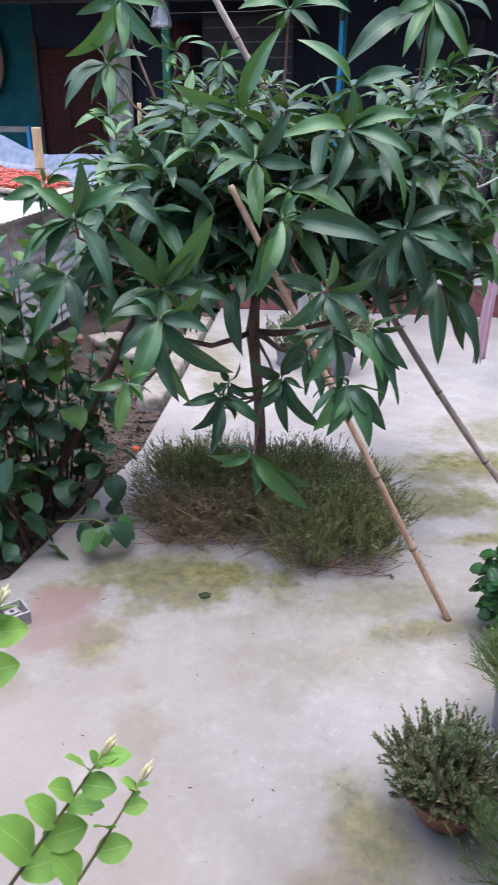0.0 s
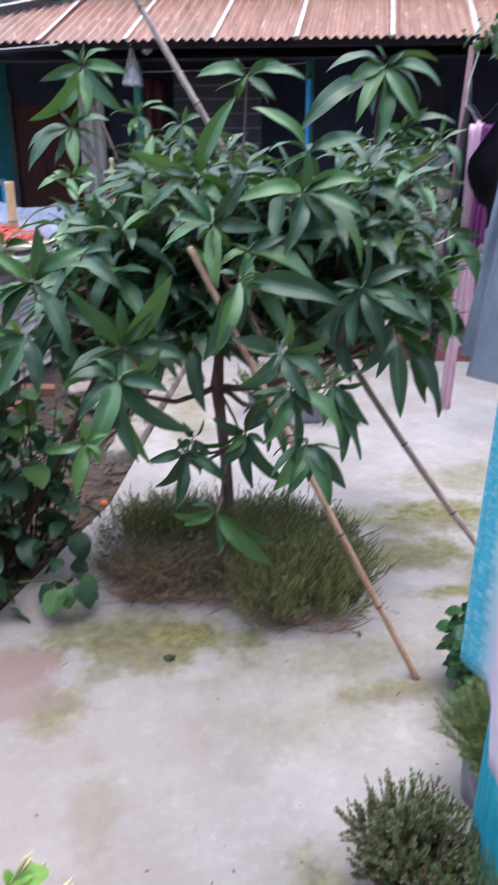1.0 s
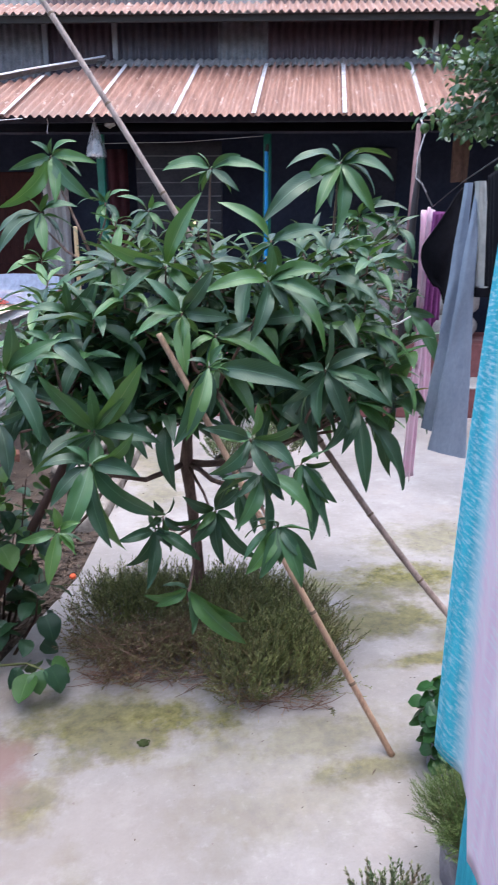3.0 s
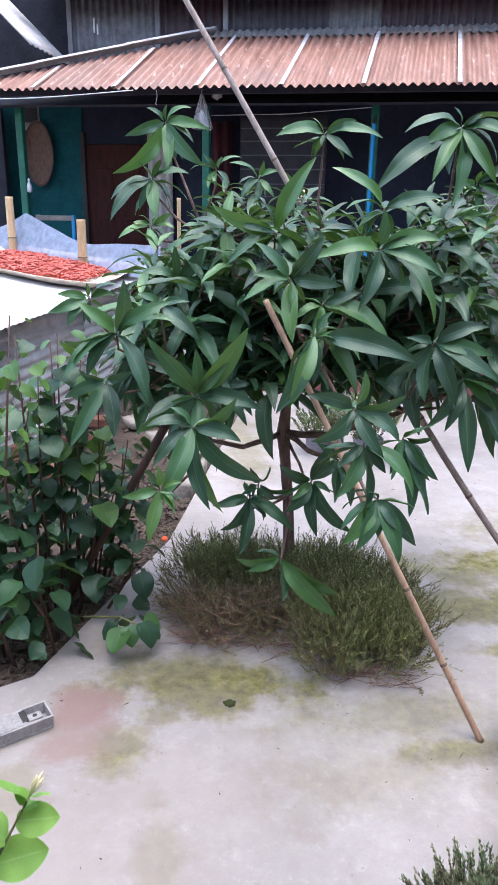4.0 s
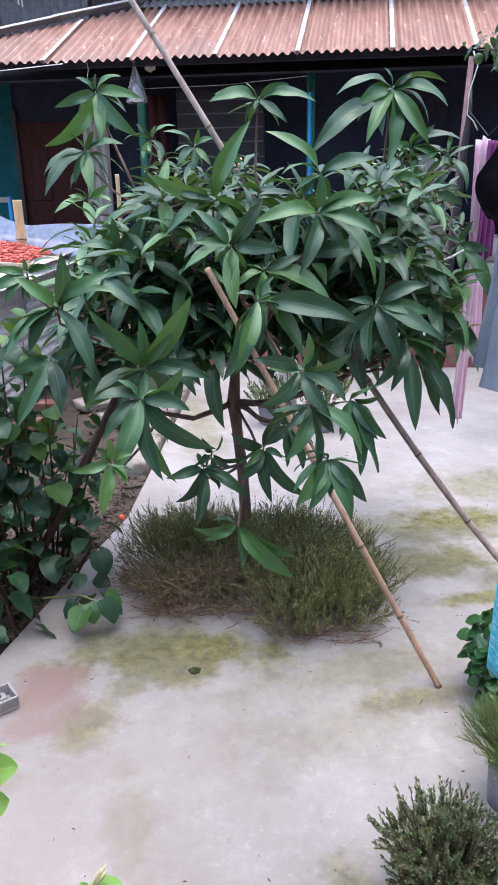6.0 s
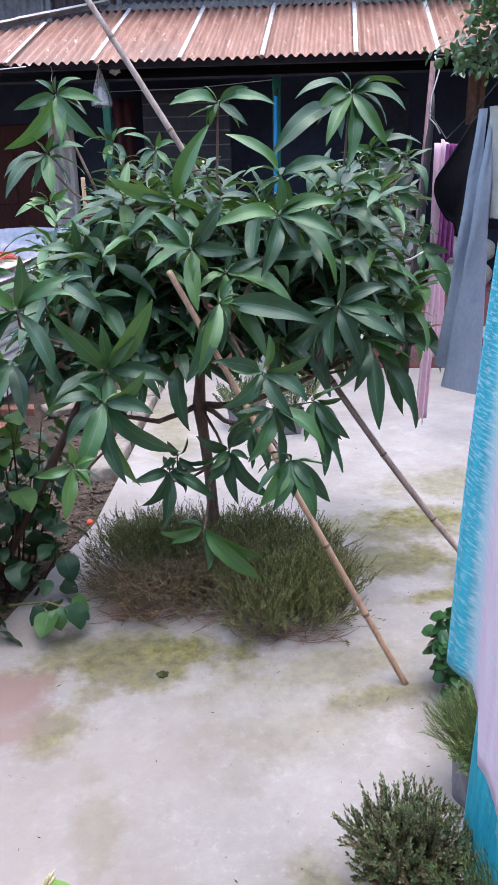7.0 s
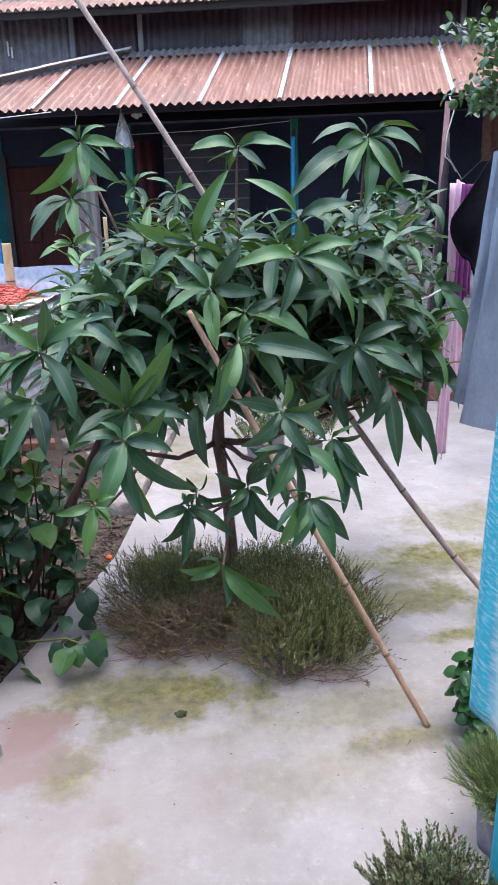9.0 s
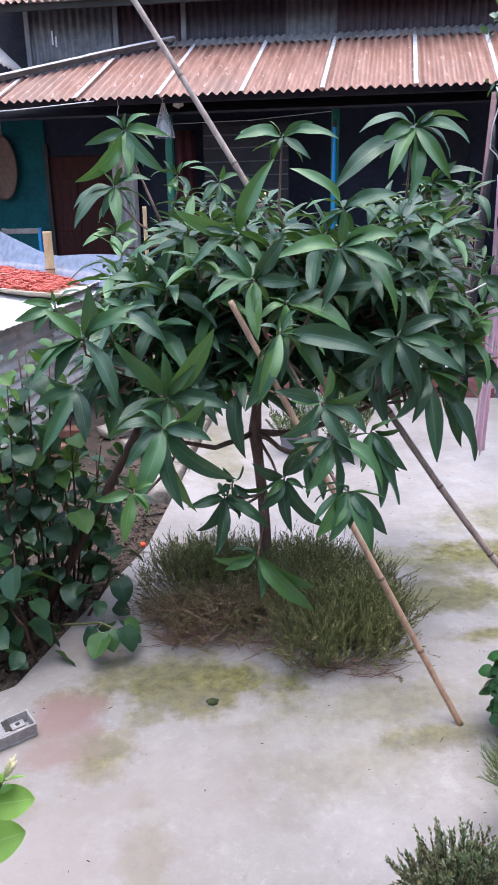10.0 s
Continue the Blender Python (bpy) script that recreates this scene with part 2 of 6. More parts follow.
M_BAMBOO = surface("dry_bamboo", (0.25, 0.15, 0.105), (0.50, 0.335, 0.235), 9, 0.55, 0.25, stretch=(3, 3, 0.6))
M_BAMBOO_GREY = surface("weathered_bamboo", (0.21, 0.155, 0.14), (0.48, 0.38, 0.345), 9, 0.65, 0.3, stretch=(3, 3, 0.6))
M_BAMBOO_CUT = surface("pale_bamboo", (0.40, 0.27, 0.14), (0.60, 0.45, 0.27), 9, 0.6, 0.25, stretch=(3, 3, 0.6))
M_NODE = surface("bamboo_joint", (0.12, 0.08, 0.055), (0.2, 0.14, 0.1), 20, 0.7, 0.3)
M_BARK = surface("mango_bark", (0.10, 0.058, 0.050), (0.25, 0.155, 0.13), 14, 0.85, 0.8, stretch=(2, 2, 0.7))
M_TWIG = surface("green_twig", (0.12, 0.14, 0.05), (0.22, 0.23, 0.10), 20, 0.7, 0.3)
M_REDSTAKE = surface("dark_stake_wood", (0.06, 0.028, 0.022), (0.12, 0.06, 0.045), 10, 0.7, 0.5, stretch=(2, 2, 0.4))
# the last, greener tone given here stands in for lit leaf undersides
M_MANGO = leaf_material("mango_leaf", (0.004, 0.019, 0.012), (0.021, 0.076, 0.037), (0.026, 0.066, 0.036), (0.12, 0.22, 0.14), 0.44, (0.07, 0.18, 0.035), 0.75, 0.13, (0.042, 0.132, 0.040))
# serves young leaves and, with the light painted in, backlit undersides
M_MANGO_YOUNG_LIT = leaf_material("young_lit_mango_leaf", (0.035, 0.115, 0.028), (0.075, 0.18, 0.04), (0.07, 0.15, 0.05), (0.2, 0.3, 0.12), 0.36)
M_MANGO_DRY = leaf_material("yellowed_mango_leaf", (0.38, 0.30, 0.10), (0.5, 0.38, 0.16), (0.45, 0.33, 0.16), (0.6, 0.5, 0.25), 0.5)
M_HEART = leaf_material("heart_leaf", (0.008, 0.030, 0.016), (0.028, 0.080, 0.034), (0.018, 0.054, 0.03), (0.05, 0.11, 0.05), 0.42, (0.07, 0.16, 0.04), 0.6, 0.10)
M_HEART_YOUNG = leaf_material("young_heart_leaf", (0.040, 0.110, 0.024), (0.10, 0.205, 0.042), (0.065, 0.15, 0.04), (0.13, 0.24, 0.09), 0.45, None, 0.5, 0.18)
M_SPRIG = leaf_material("fresh_sprig_leaf", (0.11, 0.28, 0.05), (0.23, 0.44, 0.08), (0.20, 0.38, 0.10), (0.36, 0.56, 0.2), 0.55, None, 0.4, 0.3)
M_BUD = surface("cream_bud", (0.52, 0.48, 0.26), (0.80, 0.76, 0.55), 60, 0.7, 0.2)
M_CITRUS = leaf_material("citrus_leaf", (0.010, 0.038, 0.018), (0.035, 0.09, 0.035), (0.05, 0.1, 0.05), (0.12, 0.2, 0.08), 0.36)
M_ROUND = leaf_material("round_leaf", (0.008, 0.042, 0.012), (0.024, 0.095, 0.024), (0.022, 0.075, 0.026), (0.05, 0.13, 0.05), 0.36, None, 0.6)


def needle_material(name, stops):
    """Colour by stem and leaf; the tone layer holds dryness and the stem's own shade."""
    m, nt, b = nodes_of(name)
    geo = nt.nodes.new("ShaderNodeNewGeometry")
    at = nt.nodes.new("ShaderNodeVertexColor")
    at.layer_name = "tone"
    sep = nt.nodes.new("ShaderNodeSeparateColor")
    nt.links.new(at.outputs["Color"], sep.inputs[0])
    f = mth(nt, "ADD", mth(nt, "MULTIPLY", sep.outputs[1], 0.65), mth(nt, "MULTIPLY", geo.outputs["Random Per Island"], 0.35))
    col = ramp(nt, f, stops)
    dry = ramp(nt, f, [(0.1, (0.09, 0.05, 0.036)), (0.5, (0.25, 0.135, 0.10)), (0.9, (0.43, 0.28, 0.22))])
    col = mixc(nt, sep.outputs[0], col, dry)
    nt.links.new(col, b.inputs["Base Color"])
    b.inputs["Roughness"].default_value = 0.55
    return m


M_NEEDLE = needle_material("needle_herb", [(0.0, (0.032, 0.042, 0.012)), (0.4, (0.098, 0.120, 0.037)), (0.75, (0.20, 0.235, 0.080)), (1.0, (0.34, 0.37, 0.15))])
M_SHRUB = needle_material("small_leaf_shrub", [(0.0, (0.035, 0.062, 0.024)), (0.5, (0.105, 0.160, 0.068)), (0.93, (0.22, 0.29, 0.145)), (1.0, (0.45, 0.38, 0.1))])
M_FEATHER = needle_material("feathery_herb", [(0.0, (0.05, 0.10, 0.025)), (0.6, (0.11, 0.18, 0.05)), (1.0, (0.19, 0.27, 0.10))])
M_LITTER = surface("dry_litter", (0.035, 0.026, 0.021), (0.15, 0.108, 0.085), 25, 0.9, 0.3)
M_CLAY = surface("clay_pot", (0.22, 0.09, 0.06), (0.36, 0.17, 0.11), 12, 0.85, 0.4)
M_BAG = surface("grey_grow_bag", (0.13, 0.12, 0.15), (0.24, 0.23, 0.27), 8, 0.5, 0.4)
M_CHILI = surface("dried_chili", (0.36, 0.035, 0.03), (0.72, 0.20, 0.15), 26, 0.4, 0.1)
M_MAT = surface("woven_mat", (0.46, 0.37, 0.29), (0.70, 0.61, 0.51), 14, 0.85, 0.6)
M_BRICK = surface("old_brick", (0.18, 0.075, 0.055), (0.33, 0.16, 0.12), 12, 0.9, 0.7, stain=(0.3, 0.22, 0.18))
M_POLE = surface("painted_iron_pole", (0.10, 0.045, 0.05), (0.24, 0.13, 0.14), 9, 0.6, 0.4, stretch=(2, 2, 0.5))
M_BLACKWRAP = surface("black_wrap", (0.012, 0.010, 0.012), (0.03, 0.025, 0.03), 12, 0.5, 0.4)
M_PINK = surface("pink_scarf", (0.78, 0.46, 0.62), (0.90, 0.78, 0.85), 7, 0.8, 0.4, stretch=(3, 3, 0.6))
M_PURPLE = surface("purple_cloth", (0.16, 0.03, 0.15), (0.30, 0.07, 0.27), 6, 0.8, 0.4)
M_BLACK = surface("black_cloth", (0.004, 0.004, 0.006), (0.011, 0.010, 0.015), 6, 0.95, 0.4, spec=0.15)
M_DENIM = surface("faded_grey_blue_trousers", (0.18, 0.225, 0.31), (0.28, 0.34, 0.44), 4, 0.85, 0.3, stretch=(2, 2, 1), fine=14)
M_LINING = surface("grey_trouser_lining", (0.33, 0.34, 0.33), (0.46, 0.47, 0.46), 5, 0.9, 0.4)
M_BLANKET = surface("dark_blanket", (0.016, 0.015, 0.019), (0.038, 0.034, 0.039), 6, 0.95, 0.5)
M_STRIPE = surface("blanket_stripe", (0.065, 0.06, 0.065), (0.11, 0.10, 0.11), 10, 0.95, 0.4)
M_CURTAIN = surface("grey_curtain", (0.40, 0.36, 0.34), (0.56, 0.52, 0.50), 5, 0.9, 0.4, stretch=(4, 4, 1))
M_MAROON = surface("maroon_cloth", (0.035, 0.006, 0.011), (0.07, 0.013, 0.02), 5, 0.9, 0.4)
M_BASKET = surface("woven_winnowing_basket", (0.10, 0.05, 0.035), (0.2, 0.11, 0.08), 30, 0.8, 0.8)
M_SACK = surface("woven_sack", (0.26, 0.24, 0.23), (0.46, 0.43, 0.41), 8, 0.8, 0.6)
M_WHITE = surface("white_plastic", (0.6, 0.6, 0.6), (0.8, 0.8, 0.8), 10, 0.5, 0.2)
M_ALU = surface("dull_cast_metal", (0.22, 0.21, 0.22), (0.40, 0.39, 0.40), 12, 0.6, 0.5, metal=0.2)
M_DARK = surface("dark_inside", (0.02, 0.018, 0.018), (0.04, 0.036, 0.034), 8, 0.8, 0.3)
M_FRUIT = surface("green_citrus_fruit", (0.03, 0.09, 0.02), (0.07, 0.15, 0.04), 30, 0.4, 0.2)
M_PAPER = surface("faded_calendar_paper", (0.16, 0.15, 0.14), (0.34, 0.32, 0.3), 14, 0.9, 0.1)
M_BENCH = surface("bench_wood", (0.24, 0.2, 0.18), (0.36, 0.31, 0.28), 9, 0.7, 0.3)
M_WIRE = surface("white_wire", (0.5, 0.48, 0.5), (0.7, 0.68, 0.7), 10, 0.5, 0.1)
M_TUFT = surface("dark_moss", (0.03, 0.045, 0.012), (0.075, 0.10, 0.03), 60, 0.95, 1.0)
M_FLOWER = surface("orange_red_flower", (0.6, 0.06, 0.02), (0.75, 0.16, 0.05), 30, 0.6, 0.2)


def film_material(name, tint, alpha, rough):
    m, nt, b = nodes_of(name)
    n = noise_tex(nt, 9, 4, 0.6, stretch=(3, 3, 0.8))
    b.inputs["Roughness"].default_value = rough
    nt.links.new(ramp(nt, n, [(0.35, tuple(c * 0.75 for c in tint)), (0.7, tint)]), b.inputs["Base Color"])
    t = nt.nodes.new("ShaderNodeBsdfTransparent")
    mx = nt.nodes.new("ShaderNodeMixShader")
    nt.links.new(mth(nt, "ADD", mth(nt, "MULTIPLY", n, 0.3), alpha - 0.15, True), mx.inputs[0])
    nt.links.new(t.outputs[0], mx.inputs[1])
    nt.links.new(b.outputs[0], mx.inputs[2])
    nt.links.new(mx.outputs[0], nt.nodes["Material Output"].inputs[0])
    return m


M_NET = film_material("blue_net", (0.27, 0.33, 0.47), 0.75, 0.8)
M_FILM = film_material("clear_plastic_bag", (0.62, 0.60, 0.62), 0.42, 0.25)


def sari_material():
    """Turquoise border, then streaked lilac, with white slub threads."""
    m, nt, b = nodes_of("turquoise_lilac_cloth")
    uv = nt.nodes.new("ShaderNodeUVMap").outputs[0]
    sep = nt.nodes.new("ShaderNodeSeparateXYZ")
    nt.links.new(uv, sep.inputs[0])
    slub = noise_tex(nt, 6, 5, 0.75, uv, (2.2, 34, 1))
    tone = noise_tex(nt, 4, 3, 0.6, uv, (3, 1, 1))
    turq = ramp(nt, tone, [(0.3, (0.0, 0.36, 0.52)), (0.7, (0.03, 0.58, 0.74))])
    lil = ramp(nt, tone, [(0.3, (0.78, 0.56, 0.74)), (0.7, (0.88, 0.74, 0.86))])
    edge = mth(nt, "ADD", sep.outputs[0], mth(nt, "MULTIPLY", mth(nt, "SUBTRACT", slub, 0.5), 0.10))
    col = mixc(nt, ramp(nt, edge, [(0.15, (0, 0, 0)), (0.21, (0.75, 0.75, 0.75))]), turq, (0.62, 0.78, 0.86))
    col = mixc(nt, ramp(nt, edge, [(0.21, (0, 0, 0)), (0.25, (1, 1, 1))]), col, lil)
    white = ramp(nt, slub, [(0.50, (0, 0, 0)), (0.60, (1, 1, 1))])
    col = mixc(nt, mth(nt, "MULTIPLY", white, 0.55), col, (0.75, 0.85, 0.9))
    nt.links.new(col, b.inputs["Base Color"])
    b.inputs["Roughness"].default_value = 0.8
    bump(nt, b, slub, 0.3, 0.002)
    return m


def thin(m, share):
    """Lets part of the light through a thin cloth."""
    nt = m.node_tree
    b = nt.nodes["Principled BSDF"]
    tr = nt.nodes.new("ShaderNodeBsdfTranslucent")
    nt.links.new(b.inputs["Base Color"].links[0].from_socket, tr.inputs[0])
    mx = nt.nodes.new("ShaderNodeMixShader")
    mx.inputs[0].default_value = share
    nt.links.new(b.outputs[0], mx.inputs[1])
    nt.links.new(tr.outputs[0], mx.inputs[2])
    nt.links.new(mx.outputs[0], nt.nodes["Material Output"].inputs[0])
    return m


M_SARI = thin(sari_material(), 0.12)
M_TURQ = thin(surface("turquoise_cloth", (0.0, 0.30, 0.44), (0.03, 0.54, 0.68), 7, 0.8, 0.3, stretch=(6, 6, 1), stain=(0.60, 0.78, 0.84)), 0.12)
thin(M_PINK, 0.2)


# ---- building blocks ----
def thing(name, m, label, category, group="", kind=""):
    ob = new(name)
    ob.empty_display_size = 0.05
    ob.matrix_world = m
    return tagged(ob, label, category, group, kind)


def finish(bm, name, material, smooth=False):
    me = bpy.data.meshes.new(name)
    bmesh.ops.recalc_face_normals(bm, faces=bm.faces)
    bm.to_mesh(me)
    bm.free()
    me.materials.append(material)
    if smooth:
        me.polygons.foreach_set("use_smooth", [True] * len(me.polygons))
    return me


def part(name, bm, material, parent=None, label="", m=None, smooth=False, kind=""):
    me = bm if isinstance(bm, bpy.types.Mesh) else finish(bm, name, material, smooth)
    ob = new(name, me)
    if parent:
        ob.parent = parent
    if m is not None:
        ob.matrix_local = m
    return tagged(ob, label, kind=kind)


def add_box(bm, c, s, bev=0.004, turn=None):
    r = bmesh.ops.create_cube(bm, size=1.0)
    mt = Matrix.Translation(c) @ (turn or Matrix()) @ Matrix.Diagonal((*s, 1))
    bmesh.ops.transform(bm, matrix=mt, verts=r["verts"])
    if bev:
        es = list({e for v in r["verts"] for e in v.link_edges})
        bmesh.ops.bevel(bm, geom=es, offset=min(bev, 0.3 * min(s)), segments=2, affect="EDGES", profile=0.5)


def box(c, s, bev=0.004, turn=None):
    bm = bmesh.new()
    add_box(bm, c, s, bev, turn)
    return bm


def add_tube(bm, pts, radii, sides=8, cap=True):
    """A round bar through points, with a radius at each."""
    pts = [Vector(p) for p in pts]
    rings = []
    up = Vector((0.31, 0.17, 0.93))
    for i, p in enumerate(pts):
        d = (pts[min(i + 1, len(pts) - 1)] - pts[max(i - 1, 0)]).normalized()
        a = d.cross(up)
        if a.length < 0.05:
            a = d.cross(Vector((1, 0, 0)))
        a.normalize()
        b = d.cross(a)
        rings.append([bm.verts.new(p + (a * math.cos(k * math.tau / sides) + b * math.sin(k * math.tau / sides)) * radii[i]) for k in range(sides)])
    for r, q in zip(rings, rings[1:]):
        for k in range(sides):
            bm.faces.new((r[k], r[(k + 1) % sides], q[(k + 1) % sides], q[k]))
    if cap:
        bm.faces.new(rings[0][::-1])
        bm.faces.new(rings[-1])


def tube(pts, radii, sides=8):
    bm = bmesh.new()
    add_tube(bm, pts, radii, sides)
    return bm


def lathe(profile, sides=28):
    bm = bmesh.new()
    rings = [[bm.verts.new((r * math.cos(k * math.tau / sides), r * math.sin(k * math.tau / sides), z)) for k in range(sides)] for r, z in profile]
    for a, b in zip(rings, rings[1:]):
        for k in range(sides):
            bm.faces.new((a[k], a[(k + 1) % sides], b[(k + 1) % sides], b[k]))
    bm.faces.new(rings[0][::-1])
    bm.faces.new(rings[-1])
    return bm


def grid(nu, nv, fn, thick=0.0, uv=False):
    """A sheet of nu by nv cells through fn(u, v), with a thickness along its normals."""
    bm = bmesh.new()
    vs = [[bm.verts.new(fn(i / nu, j / nv)) for j in range(nv + 1)] for i in range(nu + 1)]
    layer = bm.loops.layers.uv.new("UVMap") if uv else None
    for i in range(nu):
        for j in range(nv):
            f = bm.faces.new((vs[i][j], vs[i + 1][j], vs[i + 1][j + 1], vs[i][j + 1]))
            if uv:
                for lp, (a, b) in zip(f.loops, ((i, j), (i + 1, j), (i + 1, j + 1), (i, j + 1))):
                    lp[layer].uv = (a / nu, b / nv)
    if thick:
        bmesh.ops.recalc_face_normals(bm, faces=bm.faces)
        bmesh.ops.solidify(bm, geom=bm.faces[:], thickness=thick)
    return bm


def corrugated(width, length, pitch=0.0762, deep=0.014, cut=None, nl=4, thick=0.0):
    """A wavy sheet: x across the waves, y along them. cut(x): its length at x."""
    n = max(2, round(width / pitch * 8))
    return grid(n, nl, lambda u, v: (u * width, v * (cut(u * width) if cut else length), deep * math.cos(u * width / pitch * math.tau)), thick)


# ---- ground ----
bm = bmesh.new()
bmesh.ops.create_circle(bm, cap_ends=True, segments=48, radius=600)
bmesh.ops.translate(bm, vec=(0, 0, -0.06), verts=bm.verts)
tagged(part("ground", bm, M_SOIL), "bare brown soil round the yard", "ground", kind="structure")


def yard_slab():
    """The cement yard: one slab with a slanting edge along the planting bed."""
    edge = [(-3.4, -2.3), (5.8, -2.3), (5.8, 5.2), (0.0, 5.6), (-0.12, 4.9), (-0.30, 3.9), (-0.58, 2.35), (-0.76, 1.88), (-0.97, 1.32), (-1.25, 1.16), (-2.2, 1.02), (-3.4, 0.92)]
    bm = bmesh.new()
    f = bm.faces.new([bm.verts.new((x, y, 0)) for x, y in edge])
    r = bmesh.ops.extrude_face_region(bm, geom=[f])
    bmesh.ops.translate(bm, vec=(0, 0, -0.09), verts=[v for v in r["geom"] if isinstance(v, bmesh.types.BMVert)])
    return bm


tagged(part("pavement", yard_slab(), M_YARD), "pale grey cement yard with mossy and rusty stains", "pavement", kind="structure")


def bed_soil(u, v):
    x, y = -4.2 + 4.3 * u, 0.6 + 5.0 * v
    z = -0.03 + 0.035 * noise.noise((x * 3, y * 3, 0)) + 0.02 * noise.noise((x * 11, y * 11, 2))
    return x, y, z


tagged(part("soil_bed", grid(70, 80, bed_soil), M_SOIL, smooth=True), "uneven brown soil bed with litter beside the yard", "soil", kind="structure")

# row of rough kerb stones along the bed
KERB = [(-0.50, 2.92), (-0.40, 3.42), (-0.31, 3.92), (-0.21, 4.42), (-0.13, 4.90)]


def rough_block(s, seed, cuts=5):
    """A worn block: a finely cut box with its faces pushed in and out."""
    bm = bmesh.new()
    bmesh.ops.create_cube(bm, size=1.0)
    bmesh.ops.subdivide_edges(bm, edges=bm.edges[:], cuts=cuts, use_grid_fill=True)
    for v in bm.verts:
        r = v.co.copy()
        k = 1 - 0.16 * max(0.0, (r * 2).length - 1.15)
        v.co = Vector((r.x * s[0] * k, r.y * s[1] * k, r.z * s[2] * k))
        v.co += v.co.normalized() * (0.020 * noise.noise(v.co * 11 + Vector((seed * 3.1, 0, 0))) + 0.008 * noise.noise(v.co * 37 + Vector((0, seed, 0))))
    return bm


for (x0, y0), (x1, y1) in zip(KERB, KERB[1:]):
    ln, ang = math.hypot(x1 - x0, y1 - y0) - 0.02, math.atan2(y1 - y0, x1 - x0)
    k = tagged(part("kerb_stone", rough_block((ln, 0.12 + 0.03 * random.random(), 0.12), y0, 7), M_RUBBLE, smooth=True), "rough dirty cement kerb stone edging the yard", "kerb stone", "kerb stones along the bed")
    k.matrix_world = pose((x0 + x1) / 2 - 0.07, (y0 + y1) / 2, 0.0, random.uniform(-3, 3), 0, math.degrees(ang))

# plain unseen walls added behind and beside the camera to block low sky light
for nm, c, s in (("wall_south", (1.2, -2.0, 1.95), (9.0, 0.15, 4.1)), ("wall_east", (5.6, 1.4, 1.95), (0.15, 6.6, 4.1)), ("wall_west", (-1.85, -0.75, 1.95), (0.15, 2.35, 4.1))):
    tagged(part(nm, box(c, s), M_TINDARK), "plain dull unseen wall added to hold back low sky light", "wall", kind="structure")

# ---- house ----
HM = pose(0.16, 5.4, 0, 0, 0, -12)
house = thing("house", HM, "low tin house with a rust-red veranda roof over a dark porch", "house")
TOP = 1.32
SLOPE = pose(0, 0, 2.5, 27)


def roof_len(u):
    return max(0.05, min(TOP, 0.34 + (u + 2.45) * 0.623)) / math.cos(radians(27))


def lean(bm):
    """The sheets run a little askew to the eave."""
    for v in bm.verts:
        v.co.x += 0.065 * v.co.y
    return bm


SEAMS = [-3.0, -2.11, -1.39, -0.69, 0.005, 0.654, 1.386, 2.02, 2.7, 3.4, 4.1]
for a, b in zip(SEAMS, SEAMS[1:]):
    part("roof_sheet", lean(corrugated(b - a + 0.03, 1, cut=lambda x, a=a: roof_len(a + x), nl=6)), M_ROOF, house, m=SLOPE @ pose(a, 0, 0.004 * (SEAMS.index(a) % 2)), smooth=True)
for a in SEAMS[1:-1]:
    ln = roof_len(a)
    part("roof_seam", lean(grid(4, 8, lambda u, v: (-0.018 + 0.036 * u, -0.004 + v * (ln - 0.05), 0.016 + 0.005 * math.sin(u * math.pi)), 0.002)), M_SEAM, house, "pale painted overlap strip", m=SLOPE @ pose(a, 0, 0))
part("roof_flashing", corrugated(5.0, 0.17, deep=0.010, nl=2), M_FLASH, house, "weathered grey flashing", m=pose(-0.88, TOP - 0.11, 2.5 + math.tan(radians(27)) * (TOP - 0.11) + 0.014, 33), smooth=True)
# slanting ridge caps on the short end of the roof
hip = [Vector((u, roof_len(u) * math.cos(radians(27)), 2.5 + roof_len(u) * math.sin(radians(27)))) for u in (-2.95, -2.25, -1.55, -0.84)]
for n, (p, q) in enumerate(zip(hip, hip[1:])):
    d = q - p
    part("ridge_cap", grid(1, 6, lambda u, v: p + d * (u * 1.05 - 0.02) + Vector((0.02, 0.05 - 0.16 * v, 0.03 + 0.035 * math.sin(v * math.pi) + 0.004 * n)), 0.003), M_ZINC if n != 2 else M_SEAM, house, "bent zinc ridge cap")
part("eave_beam", box((0.6, 0.26, 2.52), (7.4, 0.05, 0.06)), M_SHADEDARK, house)
part("upper_roof", corrugated(7.2, 2.2, nl=3), M_ROOF, house, "upper rusty roof edge", m=pose(-2.7, 0.98, 3.52, 25), smooth=True)
part("upper_fascia", box((0.9, 1.06, 3.49), (7.0, 0.03, 0.06)), M_DARK, house)
for a, b, mt in ((-2.31, -1.40, M_TINGREY), (-1.40, -0.72, M_TINRED), (-0.72, 0.28, M_TINDARK), (0.28, 0.76, M_TINGREY), (0.76, 2.36, M_TINRED), (2.36, 4.4, M_TINDARK)):
    part("upper_wall_sheet", corrugated(b - a, 1.2, nl=1, thick=0.002), mt, house, m=pose(a, 1.40, 2.62, 90), smooth=True)
for a in (-2.31, -1.40, -0.72, 2.36):
    part("wall_batten", box((a, 1.375, 3.2), (0.05, 0.03, 1.1), 0.004), M_TINGREY, house, "grey wooden batten")
for du in (0.0, 0.035):
    part("paint_drip", box((-2.05 + du, 1.358, 3.30 - du), (0.016, 0.004, 0.13 - du), 0.001), M_WHITE, house, "white paint run on the tin")
